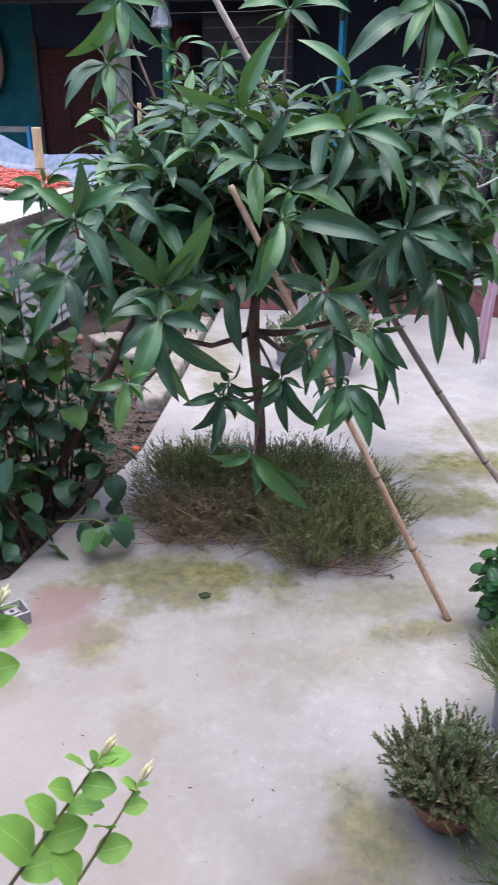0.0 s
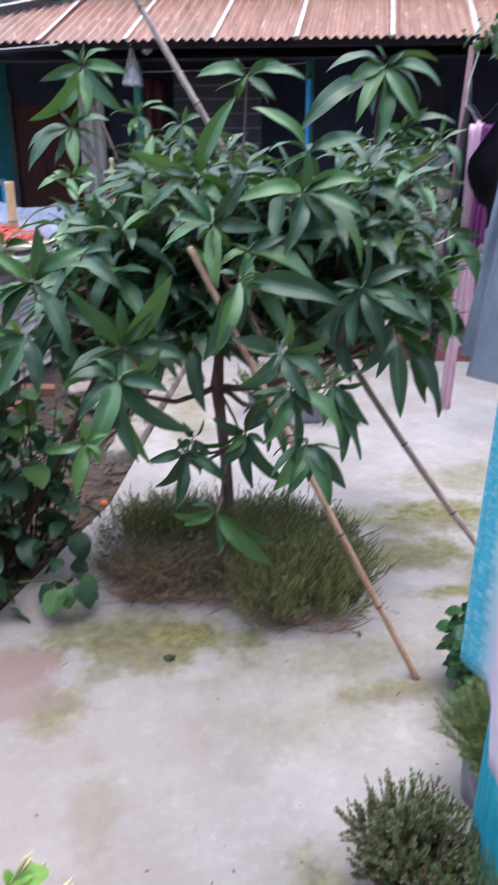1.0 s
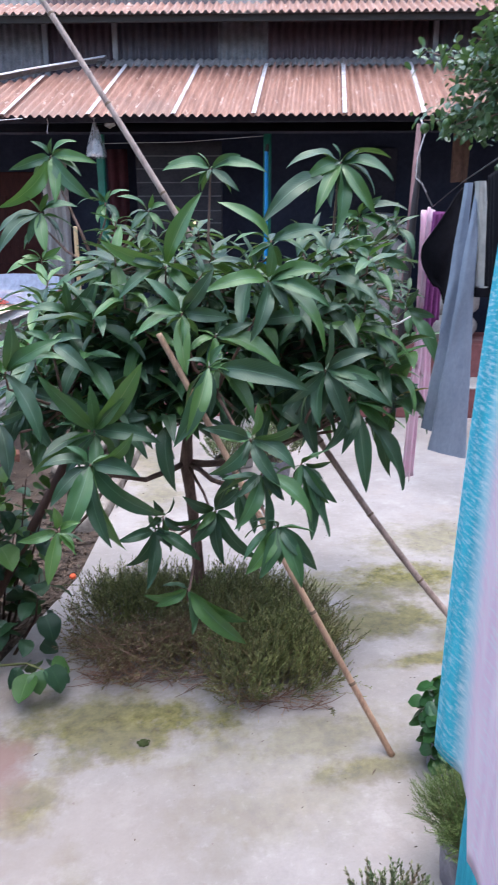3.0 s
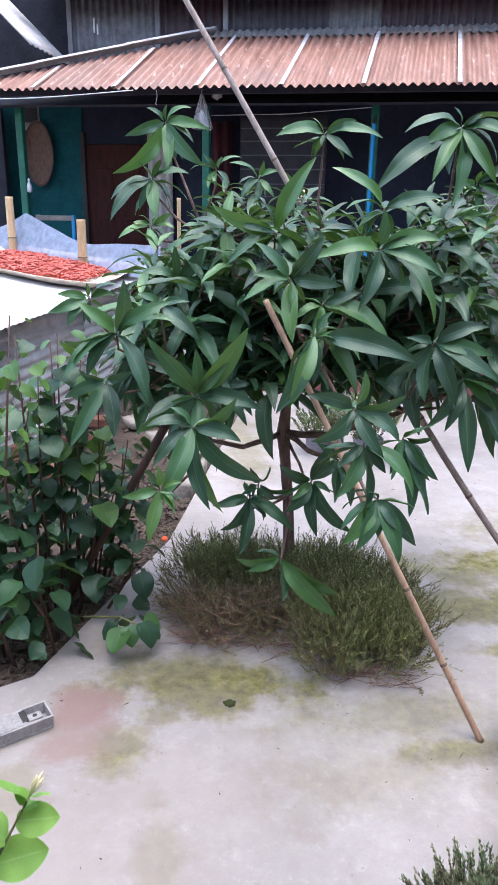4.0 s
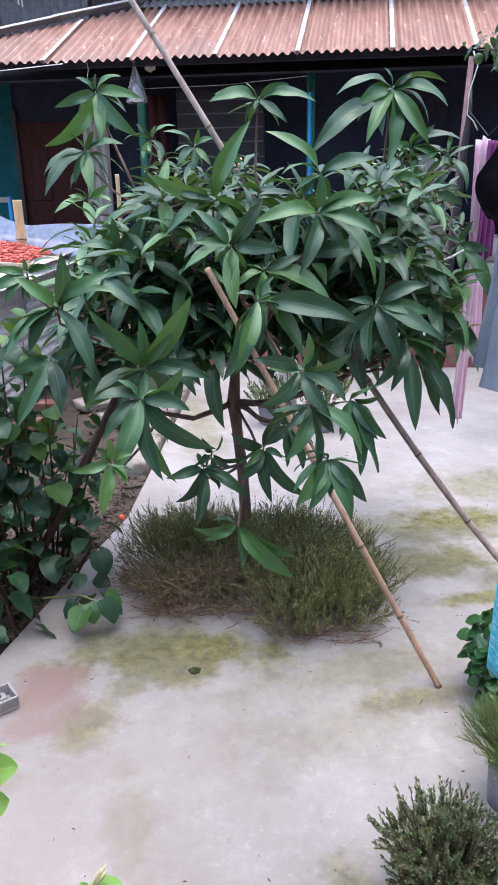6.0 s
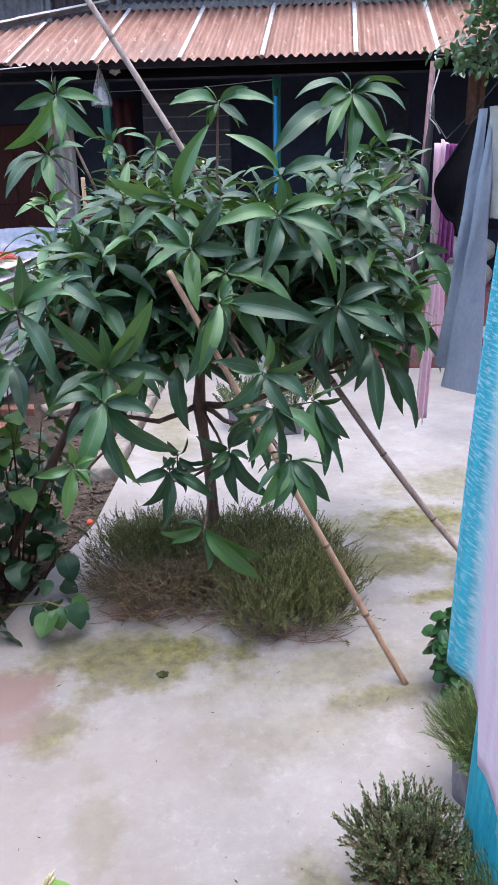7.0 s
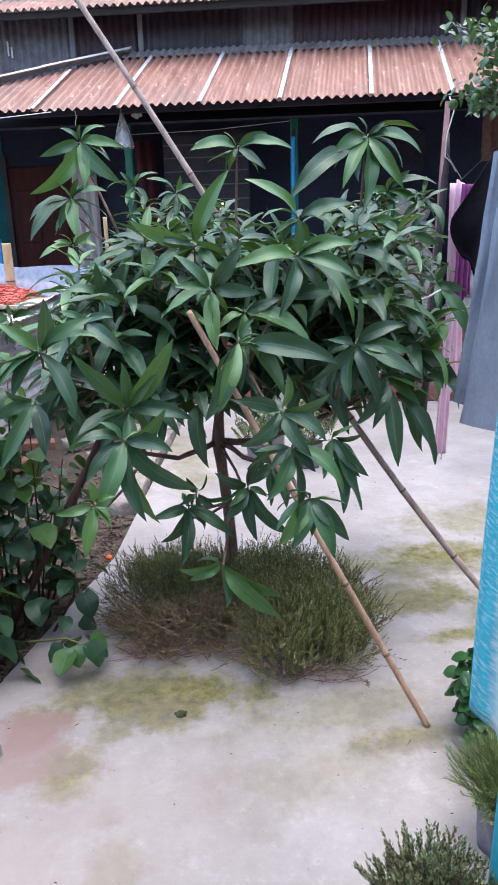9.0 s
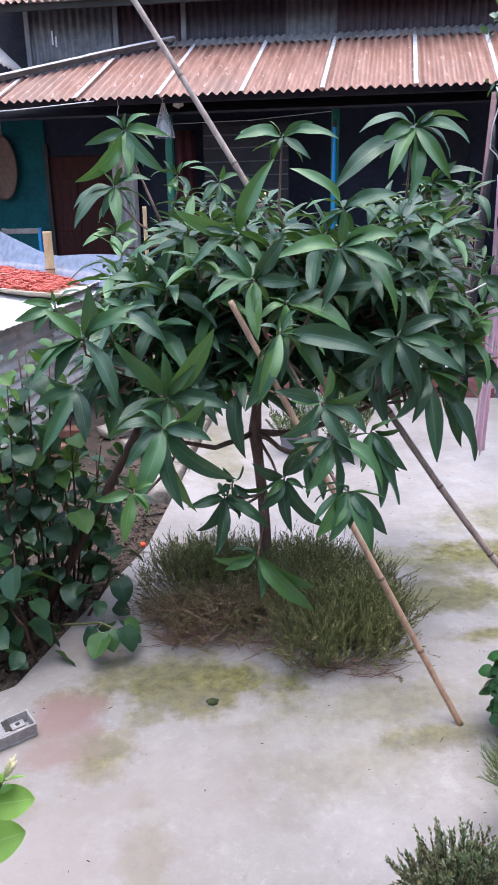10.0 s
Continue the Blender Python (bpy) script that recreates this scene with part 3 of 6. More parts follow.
part("eave_hook", tube([(-1.055, 0.1, 2.50), (-1.05, 0.1, 2.45), (-1.063, 0.1, 2.40), (-1.058, 0.1, 2.385)], [0.003] * 4, 6), M_WIRE, house, "bent wire hook")
part("eave_rag", grid(8, 6, lambda u, v: (-0.62 + 0.09 * u, 0.28 + 0.012 * math.sin(9 * u + 4 * v), 2.52 - 0.075 * v * (1 - 0.6 * abs(u - 0.5))), 0.003), M_SACK, house, "torn pale rag", smooth=True)
part("corner_wall", box((-3.4, 1.75, 2.3), (2.3, 0.06, 3.6)), M_SHADEDARK, house)
part("porch_step", box((0.6, 0.28, 0.133), (7.6, 0.56, 0.270), 0.012), M_OXIDE, house, "red oxide cement step")
part("step_tread", box((0.6, 0.26, 0.271), (7.6, 0.53, 0.014), 0.005), M_CEMENT, house, "worn grey tread")
part("porch_floor", box((0.6, 1.0, 0.30), (7.6, 0.98, 0.60), 0.012), M_OXIDE, house, "red oxide porch plinth")
part("porch_wall", box((0.9, 1.44, 1.55), (6.9, 0.08, 2.2)), M_NAVY, house)
part("teal_wall", box((-2.72, 1.385, 1.55), (0.96, 0.03, 2.15)), M_TEAL, house, "teal painted tin wall")
part("end_wall", box((4.35, 1.0, 1.5), (0.08, 1.0, 2.4)), M_TINDARK, house)
# the shade beneath the veranda roof is put into the ceiling's colour
part("porch_ceiling", box((0.6, 0.85, 2.62), (7.2, 1.05, 0.02), 0, pose(0, 0, 0, 22)), M_SHADEDARK, house, "underside darkened for the porch shade")
for n, u in enumerate((-2.55, -0.745, 0.765, 3.8)):
    part("porch_post", box((u, 0.62, 1.56), (0.07, 0.07, 1.94), 0.01), M_GREEN, house, "green painted post")
part("blue_pipe", tube([(0.757, 0.575, z) for z in (0.65, 1.5, 2.3)], [0.017] * 3, 12), M_PIPE, house, "bright blue plastic pipe")
part("pipe_cap", tube([(0.76, 0.575, 2.295), (0.765, 0.575, 2.36)], [0.019, 0.012], 10), M_DARK, house)

door = part("door_1", box((-1.88, 1.385, 1.40), (0.66, 0.03, 1.62), 0.006), M_DOORWOOD, house, "closed brown panelled wooden door")
for z in (1.05, 1.72):
    for u in (-2.03, -1.73):
        part("door_panel", box((u, 1.368, z), (0.22, 0.02, 0.52), 0.012), M_DOORWOOD, door)
part("door_frame", box((-2.235, 1.37, 1.45), (0.05, 0.06, 1.75), 0.006), M_DARK, house)
part("door_frame", box((-1.525, 1.37, 1.45), (0.05, 0.06, 1.75), 0.006), M_DARK, house)
# shutter coloured as dark as the shaded porch round it
part("shutter", box((1.83, 1.385, 2.05), (0.46, 0.03, 0.75), 0.006), M_SHADEDARK, house, "closed dark window shutter")


def hung(name, mt, label, category, u0, u1, z0, z1, v, folds, depth, sag=0.0, thick=0.004):
    """Cloth that hangs from a line in the porch."""
    def fn(a, b):
        x = u0 + (u1 - u0) * a
        return (x, v + depth * math.sin(a * folds * math.tau + 1.3 * b) * (0.4 + 0.6 * (1 - b)), z0 + (z1 - z0) * b - sag * math.sin(a * math.pi) * b)
    ob = part(name, grid(40, 14, fn, thick), mt, smooth=True)
    ob.matrix_world = HM
    return tagged(ob, label, category)


hung("door_curtain", M_CURTAIN, "pale grey cotton curtain beside the door", "curtain", -1.52, -1.26, 0.72, 2.33, 1.30, 3, 0.03)
hung("maroon_cloth", M_MAROON, "dark maroon cloth hanging in the porch", "cloth", -0.82, -0.62, 1.3, 2.4, 1.2, 2, 0.03)
blanket = hung("hanging_blanket", M_BLANKET, "dark striped blanket hung over a line in the porch", "blanket", -0.46, 0.345, 1.56, 2.41, 0.78, 2.5, 0.015)
for z in (2.28, 2.17, 2.05, 1.93, 1.80, 1.69):
    def fn(a, b, z=z):
        return (-0.455 + 0.79 * a, 0.772 + 0.015 * math.sin(a * 2.5 * math.tau + 1.3 * ((z - 1.56) / 0.85)) * (0.4 + 0.6 * (1 - (z - 1.56) / 0.85)), z + 0.012 * b)
    part("stripe", grid(40, 1, fn), M_STRIPE, blanket)
line = part("porch_line", tube([(-0.74, 0.66, 2.38), (0.0, 0.77, 2.405), (0.76, 0.66, 2.44)], [0.003] * 3, 6), M_WIRE)
line.matrix_world = HM
tagged(line, "thin white line strung between porch posts", "line")
hung("brown_garment", M_BASKET, "reddish brown garment hanging in the porch", "garment", 2.45, 2.6, 2.05, 2.5, 0.75, 1.5, 0.03)


def winnow():
    prof = [(0.0, 0.0), (0.08, 0.004), (0.145, 0.012), (0.165, 0.035), (0.175, 0.035), (0.155, -0.004), (0.08, -0.014)]
    ob = tagged(part("winnowing_basket", lathe(prof, 36), M_BASKET, smooth=True), "brown woven bamboo winnowing basket hung on the teal wall", "basket")
    ob.matrix_world = HM @ pose(-2.70, 1.33, 2.11, 90, 0, 0) @ Matrix.Diagonal((0.95, 1.85, 1, 1))
    rim = part("rim", tube([(0.168 * math.cos(a * math.tau / 24), 0.168 * math.sin(a * math.tau / 24), 0.036) for a in range(25)], [0.008] * 25, 6), M_REDSTAKE, ob)
    return ob


winnow()
cal = tagged(part("wall_calendar", box((0, 0, 0), (0.19, 0.006, 0.24), 0.001), M_PAPER), "faded paper calendar on the teal wall", "calendar")
cal.matrix_world = HM @ pose(-2.79, 1.362, 2.47)
part("picture", box((0, -0.004, 0.02), (0.15, 0.004, 0.14), 0), M_DARK, cal)
cb = tagged(part("white_bag", lathe([(0.004, 0.0), (0.022, 0.005), (0.026, 0.04), (0.02, 0.075), (0.008, 0.095), (0.014, 0.115), (0.003, 0.13)], 12), M_WHITE, smooth=True), "small knotted white plastic bag hung on a post", "bag")
cb.matrix_world = HM @ pose(-2.48, 0.57, 1.70)


def bench():
    b = thing("bench_back", HM @ pose(-2.36, 0.85, 0.6), "low wooden bench with a pale top rail on the porch", "bench")
    part("top_rail", box((0, 0, 0.87), (0.40, 0.035, 0.05), 0.006), M_BENCH, b)
    part("lower_rail", box((0, 0, 0.70), (0.38, 0.025, 0.04), 0.005), M_TEAL, b)
    part("seat", box((0, 0.17, 0.42), (0.44, 0.36, 0.03), 0.006), M_BENCH, b)
    for x in (-0.19, 0.19):
        part("back_leg", box((x, 0, 0.45), (0.035, 0.035, 0.9), 0.005), M_PIPE if x > 0 else M_BENCH, b)
        part("front_leg", box((x, 0.32, 0.205), (0.035, 0.035, 0.41), 0.005), M_BENCH, b)


bench()


def lamp_bag():
    ob = thing("porch_lamp", HM @ pose(-0.70, 0.25, 2.215) @ Matrix.Scale(1.15, 4), "porch lamp wrapped in a clear plastic bag under the eave", "lamp")
    prof = [(0.072, 0.0), (0.078, 0.012), (0.066, 0.06), (0.045, 0.13), (0.022, 0.2), (0.012, 0.24), (0.018, 0.27)]

    def fn(a, b):
        k = b * (len(prof) - 1)
        i = min(int(k), len(prof) - 2)
        r = prof[i][0] + (prof[i + 1][0] - prof[i][0]) * (k - i)
        z = prof[i][1] + (prof[i + 1][1] - prof[i][1]) * (k - i)
        r *= 1 + 0.16 * math.sin(a * math.tau * 7) * b
        return (r * math.cos(a * math.tau), r * math.sin(a * math.tau), z)
    part("plastic_bag", grid(56, 12, fn), M_FILM, ob, "clear crumpled plastic", smooth=True)
    part("lamp_base", lathe([(0.03, 0.01), (0.05, 0.016), (0.05, 0.03), (0.02, 0.05)], 20), M_WHITE, ob, smooth=True)
    part("bulb", lathe([(0.012, 0.05), (0.026, 0.07), (0.028, 0.09), (0.016, 0.12), (0.004, 0.13)], 16), M_WHITE, ob, smooth=True)


lamp_bag()
ww = tagged(part("eave_wire", tube([(-3.3 + 2.08 * k / 14, -0.02, 2.49 - 0.055 * math.sin(math.pi * (k / 14) ** 0.8) - 0.01) for k in range(15)], [0.004] * 15, 6), M_WIRE), "slack white electric wire under the eave", "wire")
ww.matrix_world = HM


def sack(u, v, z, w, d, h, seed):
    rnd = random.Random(seed)

    def fn(a, b):
        th, ph = a * math.tau, (b - 0.5) * math.pi
        c, s = math.cos(th), math.sin(th)
        k = 0.55
        x = w / 2 * math.copysign(abs(c) ** k, c) * math.cos(ph) ** 0.5
        y = d / 2 * math.copysign(abs(s) ** k, s) * math.cos(ph) ** 0.5
        wob = 1 + 0.07 * noise.noise((x * 9 + seed, y * 9, b * 4))
        return (x * wob, y * wob, h / 2 * math.sin(ph) * (1 + 0.12 * noise.noise((x * 6, y * 6, seed))))
    ob = tagged(part("grain_sack", grid(28, 14, fn), M_SACK, smooth=True), "full pale woven grain sack stacked on the porch", "sack", "stacked grain sacks")
    ob.matrix_world = HM @ pose(u, v, z, 0, 0, rnd.uniform(-8, 8))
    if seed == 4:
        part("tied_neck", lathe([(0.022, 0), (0.012, 0.03), (0.03, 0.07), (0.034, 0.085)], 10), M_WHITE, ob, m=pose(w / 2 - 0.02, 0, 0, 0, 80, 0), smooth=True)


for k in range(5):
    sack(1.86 + 0.04 * (k % 2), 1.0, 0.72 + 0.236 * k, 0.56 - 0.04 * k, 0.36, 0.27, k)
sack(2.55, 0.95, 0.72, 0.6, 0.4, 0.26, 9)
sack(2.57, 0.95, 0.95, 0.58, 0.4, 0.25, 10)

# small neighbouring roof beside the porch
nb = thing("side_shed", HM @ pose(-3.45, 0.55, 0), "neighbouring grey shed with a rusty tin roof edge", "shed")
part("roof_sheet", grid(6, 120, lambda a, b: (1.17 - 0.9 * a, -0.2 + 1.0 * b, 2.93 + 0.85 * a + 0.009 * math.cos(b * 0.8 / 0.0762 * math.tau)), 0.003), M_ZINC, nb, smooth=True)
part("wall", box((0.0, 0.6, 1.4), (0.9, 0.06, 2.8)), M_SHADEDARK, nb)

# ---- low shed with the drying chillies ----
shed = thing("low_shed", HM @ pose(-1.3, -1.5, 0), "low tin-walled shed with a pale corrugated roof", "shed")


def shed_z(u, v):
    return 0.92 + 0.036 * (v + 2.6) + 0.14 * (-1.07 - u)


rs = grid(6, 320, lambda a, b: (-1.07 - 2.0 * a + 1.3, -3.4 + 3.3 * b + 1.5, shed_z(-1.07 - 2.0 * a, -3.4 + 3.3 * b) + (0.012 if a > 0.2 else 0.003) * math.cos(b * 3.3 / 0.0762 * math.tau)), 0.002)
part("roof", rs, M_TINWHITE, shed, "pale corrugated tin roof", smooth=True)
for k in range(3):
    part("wall_sheet", grid(2, 90, lambda a, b: (0.012 * math.cos(b * 11.4 * math.tau) - 0.02, -1.9 + 1.15 * k + 1.17 * a, 0.06 + (0.83 + 0.036 * 1.1 * k) * b), 0.002), M_TINDULL, shed, "dull corrugated wall sheet", smooth=True)
for v in (-3.0, -1.75, -0.35):
    part("corner_post", tube([(-0.06, v + 1.5, 0), (-0.06, v + 1.5, shed_z(-1.3, v) - 0.015)], [0.03, 0.028], 10), M_BAMBOO_GREY, shed)
part("back_wall", box((-1.2, 1.1, 0.45), (2.3, 0.03, 0.9)), M_TINGREY, shed)


def on_shed(u, v, up=0.0):
    return HM @ Vector((u, v, shed_z(u, v) + up))


def mat_sheet():
    def fn(a, b):
        u = -1.08 - 1.25 * a + 0.02 * math.sin(9 * b)
        v = -1.62 + 1.35 * b + 0.25 * (1 - a) - 0.05 * math.sin(7 * a)
        edge = min(a, 1 - a, b, 1 - b)
        return on_shed(u, v, 0.022 + 0.05 * max(0, 0.08 - edge) / 0.08 + 0.006 * noise.noise((u * 9, v * 9, 3)))
    ob = tagged(part("drying_mat", grid(40, 44, fn, 0.006), M_MAT, smooth=True), "woven mat with a curled rim spread on the shed roof", "mat")
    return ob


mat_sheet()


def chili_heap():
    bm = bmesh.new()
    rnd = random.Random(5)
    for _ in range(2600):
        a, b = rnd.uniform(0.14, 0.88), rnd.uniform(0.12, 0.86)
        u = -1.08 - 1.25 * a
        v = -1.62 + 1.35 * b + 0.25 * (1 - a)
        c = on_shed(u, v, 0.034 + 0.05 * rnd.random() * math.sin(math.pi * a) ** 0.5 * math.sin(math.pi * b) ** 0.5)
        ang, ln = rnd.uniform(0, math.tau), rnd.uniform(0.035, 0.065)
        d = Vector((math.cos(ang), math.sin(ang), rnd.uniform(-0.25, 0.25)))
        add_tube(bm, [c - d * ln / 2, c + Vector((0, 0, 0.005)), c + d * ln / 2], [0.006, 0.0075, 0.001], 4, False)
    ob = part("chilli_pods", bm, M_CHILI, smooth=True, kind="stuff")
    return tagged(ob, "bright red chilli pods spread out to dry", "chillies")


chili_heap()


def net_screen():
    def fn(a, b):
        u = -2.75 + 1.85 * a
        v = -0.36 + 0.10 * math.sin(a * 6)
        top = 1.27 + 0.24 * max(0, 1 - abs(a - 0.34) / 0.36) ** 1.5 + 0.006 * math.sin(a * 17)
        base = shed_z(u, v) + 0.03
        z = base + (top - base) * b
        return (u + 0.02 * (1 - b) * math.sin(a * 40), v - 0.18 * (1 - b) + 0.006 * math.sin(a * 46 + b * 3), z)
    ob = tagged(part("net_screen", grid(90, 12, fn), M_NET, smooth=True), "blue fine-mesh net stretched behind the chillies", "net")
    ob.matrix_world = HM
    return ob


net_screen()


def bamboo(name, p, q, r0, r1, mt, label, knots, bend=0.0, group="", sag=0.0):
    p, q = Vector(p), Vector(q)
    d = q - p
    side = d.cross(Vector((0, 0, 1))).normalized()
    ln = d.length

    def at(k):
        return d * k + side * bend * math.sin(k * math.pi) - Vector((0, 0, sag * k * (1 - k) ** 2 / 0.148))
    pts, rad = [], []
    for n in range(knots):
        for k in (0.0, 0.06, 0.5, 0.94):
            s = (n + k) / knots
            pts.append(at(s))
            rad.append((r0 + (r1 - r0) * s) * (1.0 if k else 1.1))
    pts.append(d.copy())
    rad.append(r1)
    ob = tagged(part(name, tube(pts, rad, 12), mt, smooth=True), label, "bamboo pole", group)
    ob.location = p
    for n in range(1, knots):
        c = at(n / knots)
        t = (at(n / knots + 0.01) - at(n / knots - 0.01)).normalized()
        r = (r0 + (r1 - r0) * n / knots) * 1.16
        part("joint", tube([c - t * 0.006, c - t * 0.002, c + t * 0.003, c + t * 0.008], [r * 0.86, r, r * 0.98, r * 0.86], 12), M_NODE, ob, smooth=True)
    return ob


for u, v, z, r in ((-1.50, -0.60, 1.46, 0.037), (-2.19, -0.42, 1.63, 0.034), (-0.775, -0.30, 1.64, 0.017)):
    b0 = HM @ Vector((u, v, 0))
    bamboo("bamboo_stub", b0, HM @ Vector((u + 0.005, v, z)), r, r * 0.96, M_BAMBOO_CUT, "short pale bamboo stake holding the net", 5, 0, "net stakes")

# loose bricks by the shed wall
for x, y, z, a in ((-1.50, 3.42, 0.03, 12), (-1.44, 3.62, 0.035, -8), (-1.52, 3.44, 0.10, 20), (-1.38, 3.20, 0.03, 35), (-1.30, 3.85, 0.03, 70), (-1.22, 4.3, 0.03, 10)):
    b = tagged(part("brick", box((0, 0, 0), (0.235, 0.11, 0.068), 0.008), M_BRICK), "worn red brick lying by the shed wall", "brick", "loose bricks")
    b.matrix_world = pose(x, y, z, random.uniform(-6, 6), random.uniform(-6, 6), a)


def litter():
    """Dead leaves and pebbles scattered over the bed."""
    rnd = random.Random(8)
    bm = bmesh.new()
    for k in range(5200):
        y = rnd.uniform(1.2, 4.8) if k % 2 else rnd.uniform(1.2, 2.6)
        edge = float(np.interp(y, [1.16, 1.32, 1.88, 2.35, 3.9, 4.9], [-1.25, -0.97, -0.76, -0.58, -0.30, -0.12]))
        x = edge + 0.015 - abs(rnd.gauss(0, 0.30))
        z = bed_soil((x + 4.2) / 4.3, (y - 0.6) / 5.0)[2]
        if rnd.random() < 0.10:
            r = rnd.uniform(0.005, 0.018)
            q = bmesh.ops.create_icosphere(bm, subdivisions=1, radius=r)
            bmesh.ops.transform(bm, matrix=pose(x, y, z + r * 0.3, rnd.uniform(0, 90), rnd.uniform(0, 90)) @ Matrix.Diagonal((1, rnd.uniform(0.6, 1), 0.6, 1)), verts=q["verts"])
        else:
            a, ln, w = rnd.uniform(0, math.tau), rnd.uniform(0.02, 0.07), rnd.uniform(0.004, 0.012)
            d, n = Vector((math.cos(a), math.sin(a), 0)), Vector((-math.sin(a), math.cos(a), 0))
            c = Vector((x, y, z + 0.006))
            bm.faces.new([bm.verts.new(v) for v in (c - d * ln / 2, c + n * w + Vector((0, 0, 0.008)), c + d * ln / 2 + Vector((0, 0, rnd.uniform(0, 0.02))), c - n * w)])
    tagged(part("leaf_litter", bm, M_LITTER, kind="stuff"), "dry leaf litter and pebbles on the soil", "litter")


litter()
for k, (x, y, z, w, a) in enumerate(((-0.68, 3.9, 0.03, 0.3, 15), (-0.9, 4.3, 0.03, 0.28, 40), (-0.55, 4.5, 0.03, 0.22, 75))):
    q = tagged(part("broken_slab", rough_block((w, w * 0.65, 0.055), k + 20, 5), M_RUBBLE, smooth=True), "broken piece of pale cement slab on the soil", "rubble", "rubble in the bed")
    q.matrix_world = pose(x, y, z, random.uniform(-8, 8), random.uniform(-8, 8), a)


# ---- leaves ----
def leaf_mesh(name, mt, ln, w, droop, fold, shape, nl=8, wave=0.0, veer=0.0, twist=0.0):
    """A leaf along +x from its stalk, midrib in the middle; shape(s) is its half width, 0 to 1."""
    bm = bmesh.new()
    layer = bm.loops.layers.uv.new("UVMap")
    rows, x, z = [], 0.0, 0.0
    for i in range(nl + 1):
        s = i / nl
        if i:
            th = droop * (s - 0.5 / nl)
            x, z = x + ln / nl * math.cos(th), z - ln / nl * math.sin(th)
        h = w / 2 * shape(s)
        lift = h * fold
        side, tw = veer * ln * s * (1 - s) * 4, twist * (s - 0.2)
        row = []
        for k in (-1, -0.5, 0, 0.5, 1):
            up = abs(k) * lift + wave * w * math.sin(s * 13 + k * 2) * abs(k)
            row.append((bm.verts.new((x, side + k * h * math.cos(tw) - up * math.sin(tw), z + k * h * math.sin(tw) + up * math.cos(tw))), (0.5 + 0.5 * k, s)))
        rows.append(row)
    for a, b in zip(rows, rows[1:]):
        for k in range(4):
            f = bm.faces.new((a[k][0], a[k + 1][0], b[k + 1][0], b[k][0]))
            for lp, uvc in zip(f.loops, (a[k][1], a[k + 1][1], b[k + 1][1], b[k][1])):
                lp[layer].uv = uvc
    return finish(bm, name, mt, True)


def lance(s):
    return max(0.03, 1.04 * math.sin(math.pi * min(1, s ** 0.88)) ** 0.78 * (1 - 0.1 * s))


def heart(s):
    return max(0.03, (math.sin(math.pi * min(1.0, 0.10 + 0.90 * s) ** 0.80) ** 0.66) * 1.0 if s > 0 else 0.5)


def oval(s):
    return max(0.05, math.sin(math.pi * (0.04 + 0.96 * s) ** 0.9) ** 0.65)


MANGO_DROOP = [0.3, 0.45, 0.6, 0.75, 0.9, 1.05, 1.2, 1.4]
MANGO_Y_DROOP = [0.4, 0.8, 1.2]
MANGO_D_DROOP = [0.5, 0.8]
MANGO = [leaf_mesh("mango_leaf", M_MANGO, 1.0, 0.242 + 0.008 * ((k * 3) % 5), dr, 0.44 - 0.08 * (k % 3), lance, 11, 0.05 + 0.025 * (k % 2), 0.055 * math.sin(k * 2.3), 0.5 * math.sin(k * 1.7 + 1)) for k, dr in enumerate(MANGO_DROOP)]
MANGO_Y = [leaf_mesh("mango_leaf", M_MANGO_YOUNG_LIT, 1.0, 0.255, dr, 0.40, lance, 10, 0.05, 0.04 * (k - 1), 0.3 * (1 - k)) for k, dr in enumerate(MANGO_Y_DROOP)]
MANGO_D = [leaf_mesh("mango_leaf", M_MANGO_DRY, 1.0, 0.24, dr, 0.3, lance, 8, 0.06) for dr in MANGO_D_DROOP]


def aim(d, roll):
    """A turn that lays +x along d, with its upper side up and then rolled."""
    d = d.normalized()
    y = Vector((0, 0, 1)).cross(d)
    if y.length < 0.05:
        y = Vector((0, 1, 0))
    y.normalize()
    z = d.cross(y)
    return Matrix((d, y, z)).transposed().to_4x4() @ Matrix.Rotation(roll, 4, "X")


class Crown:
    """Collects leaves joined as plain arrays."""

    def __init__(self):
        self.co, self.faces, self.uv, self.mats, self.n = [], [], [], [], 0

    def add(self, me, m, mi=0):
        co = np.empty(len(me.vertices) * 3)
        me.vertices.foreach_get("co", co)
        co = co.reshape(-1, 3)
        mm = np.array(m)
        self.co.append(co @ mm[:3, :3].T + mm[:3, 3])
        lv = np.empty(len(me.loops), int)
        me.loops.foreach_get("vertex_index", lv)
        self.faces.append(lv.reshape(-1, 4) + self.n)
        uv = np.empty(len(me.loops) * 2)
        me.uv_layers[0].data.foreach_get("uv", uv)
        self.uv.append(uv)
        self.mats.append(np.full(len(lv) // 4, mi))
        self.n += len(co)

    def mesh(self, name, mats):
        me = bpy.data.meshes.new(name)
        me.from_pydata(np.concatenate(self.co).tolist(), [], np.concatenate(self.faces).tolist())
        layer = me.uv_layers.new(name="UVMap")
        layer.data.foreach_set("uv", np.concatenate(self.uv))
        for m in mats:
            me.materials.append(m)
        me.polygons.foreach_set("material_index", np.concatenate(self.mats).astype(int))
        me.polygons.foreach_set("use_smooth", [True] * len(me.polygons))
        return me


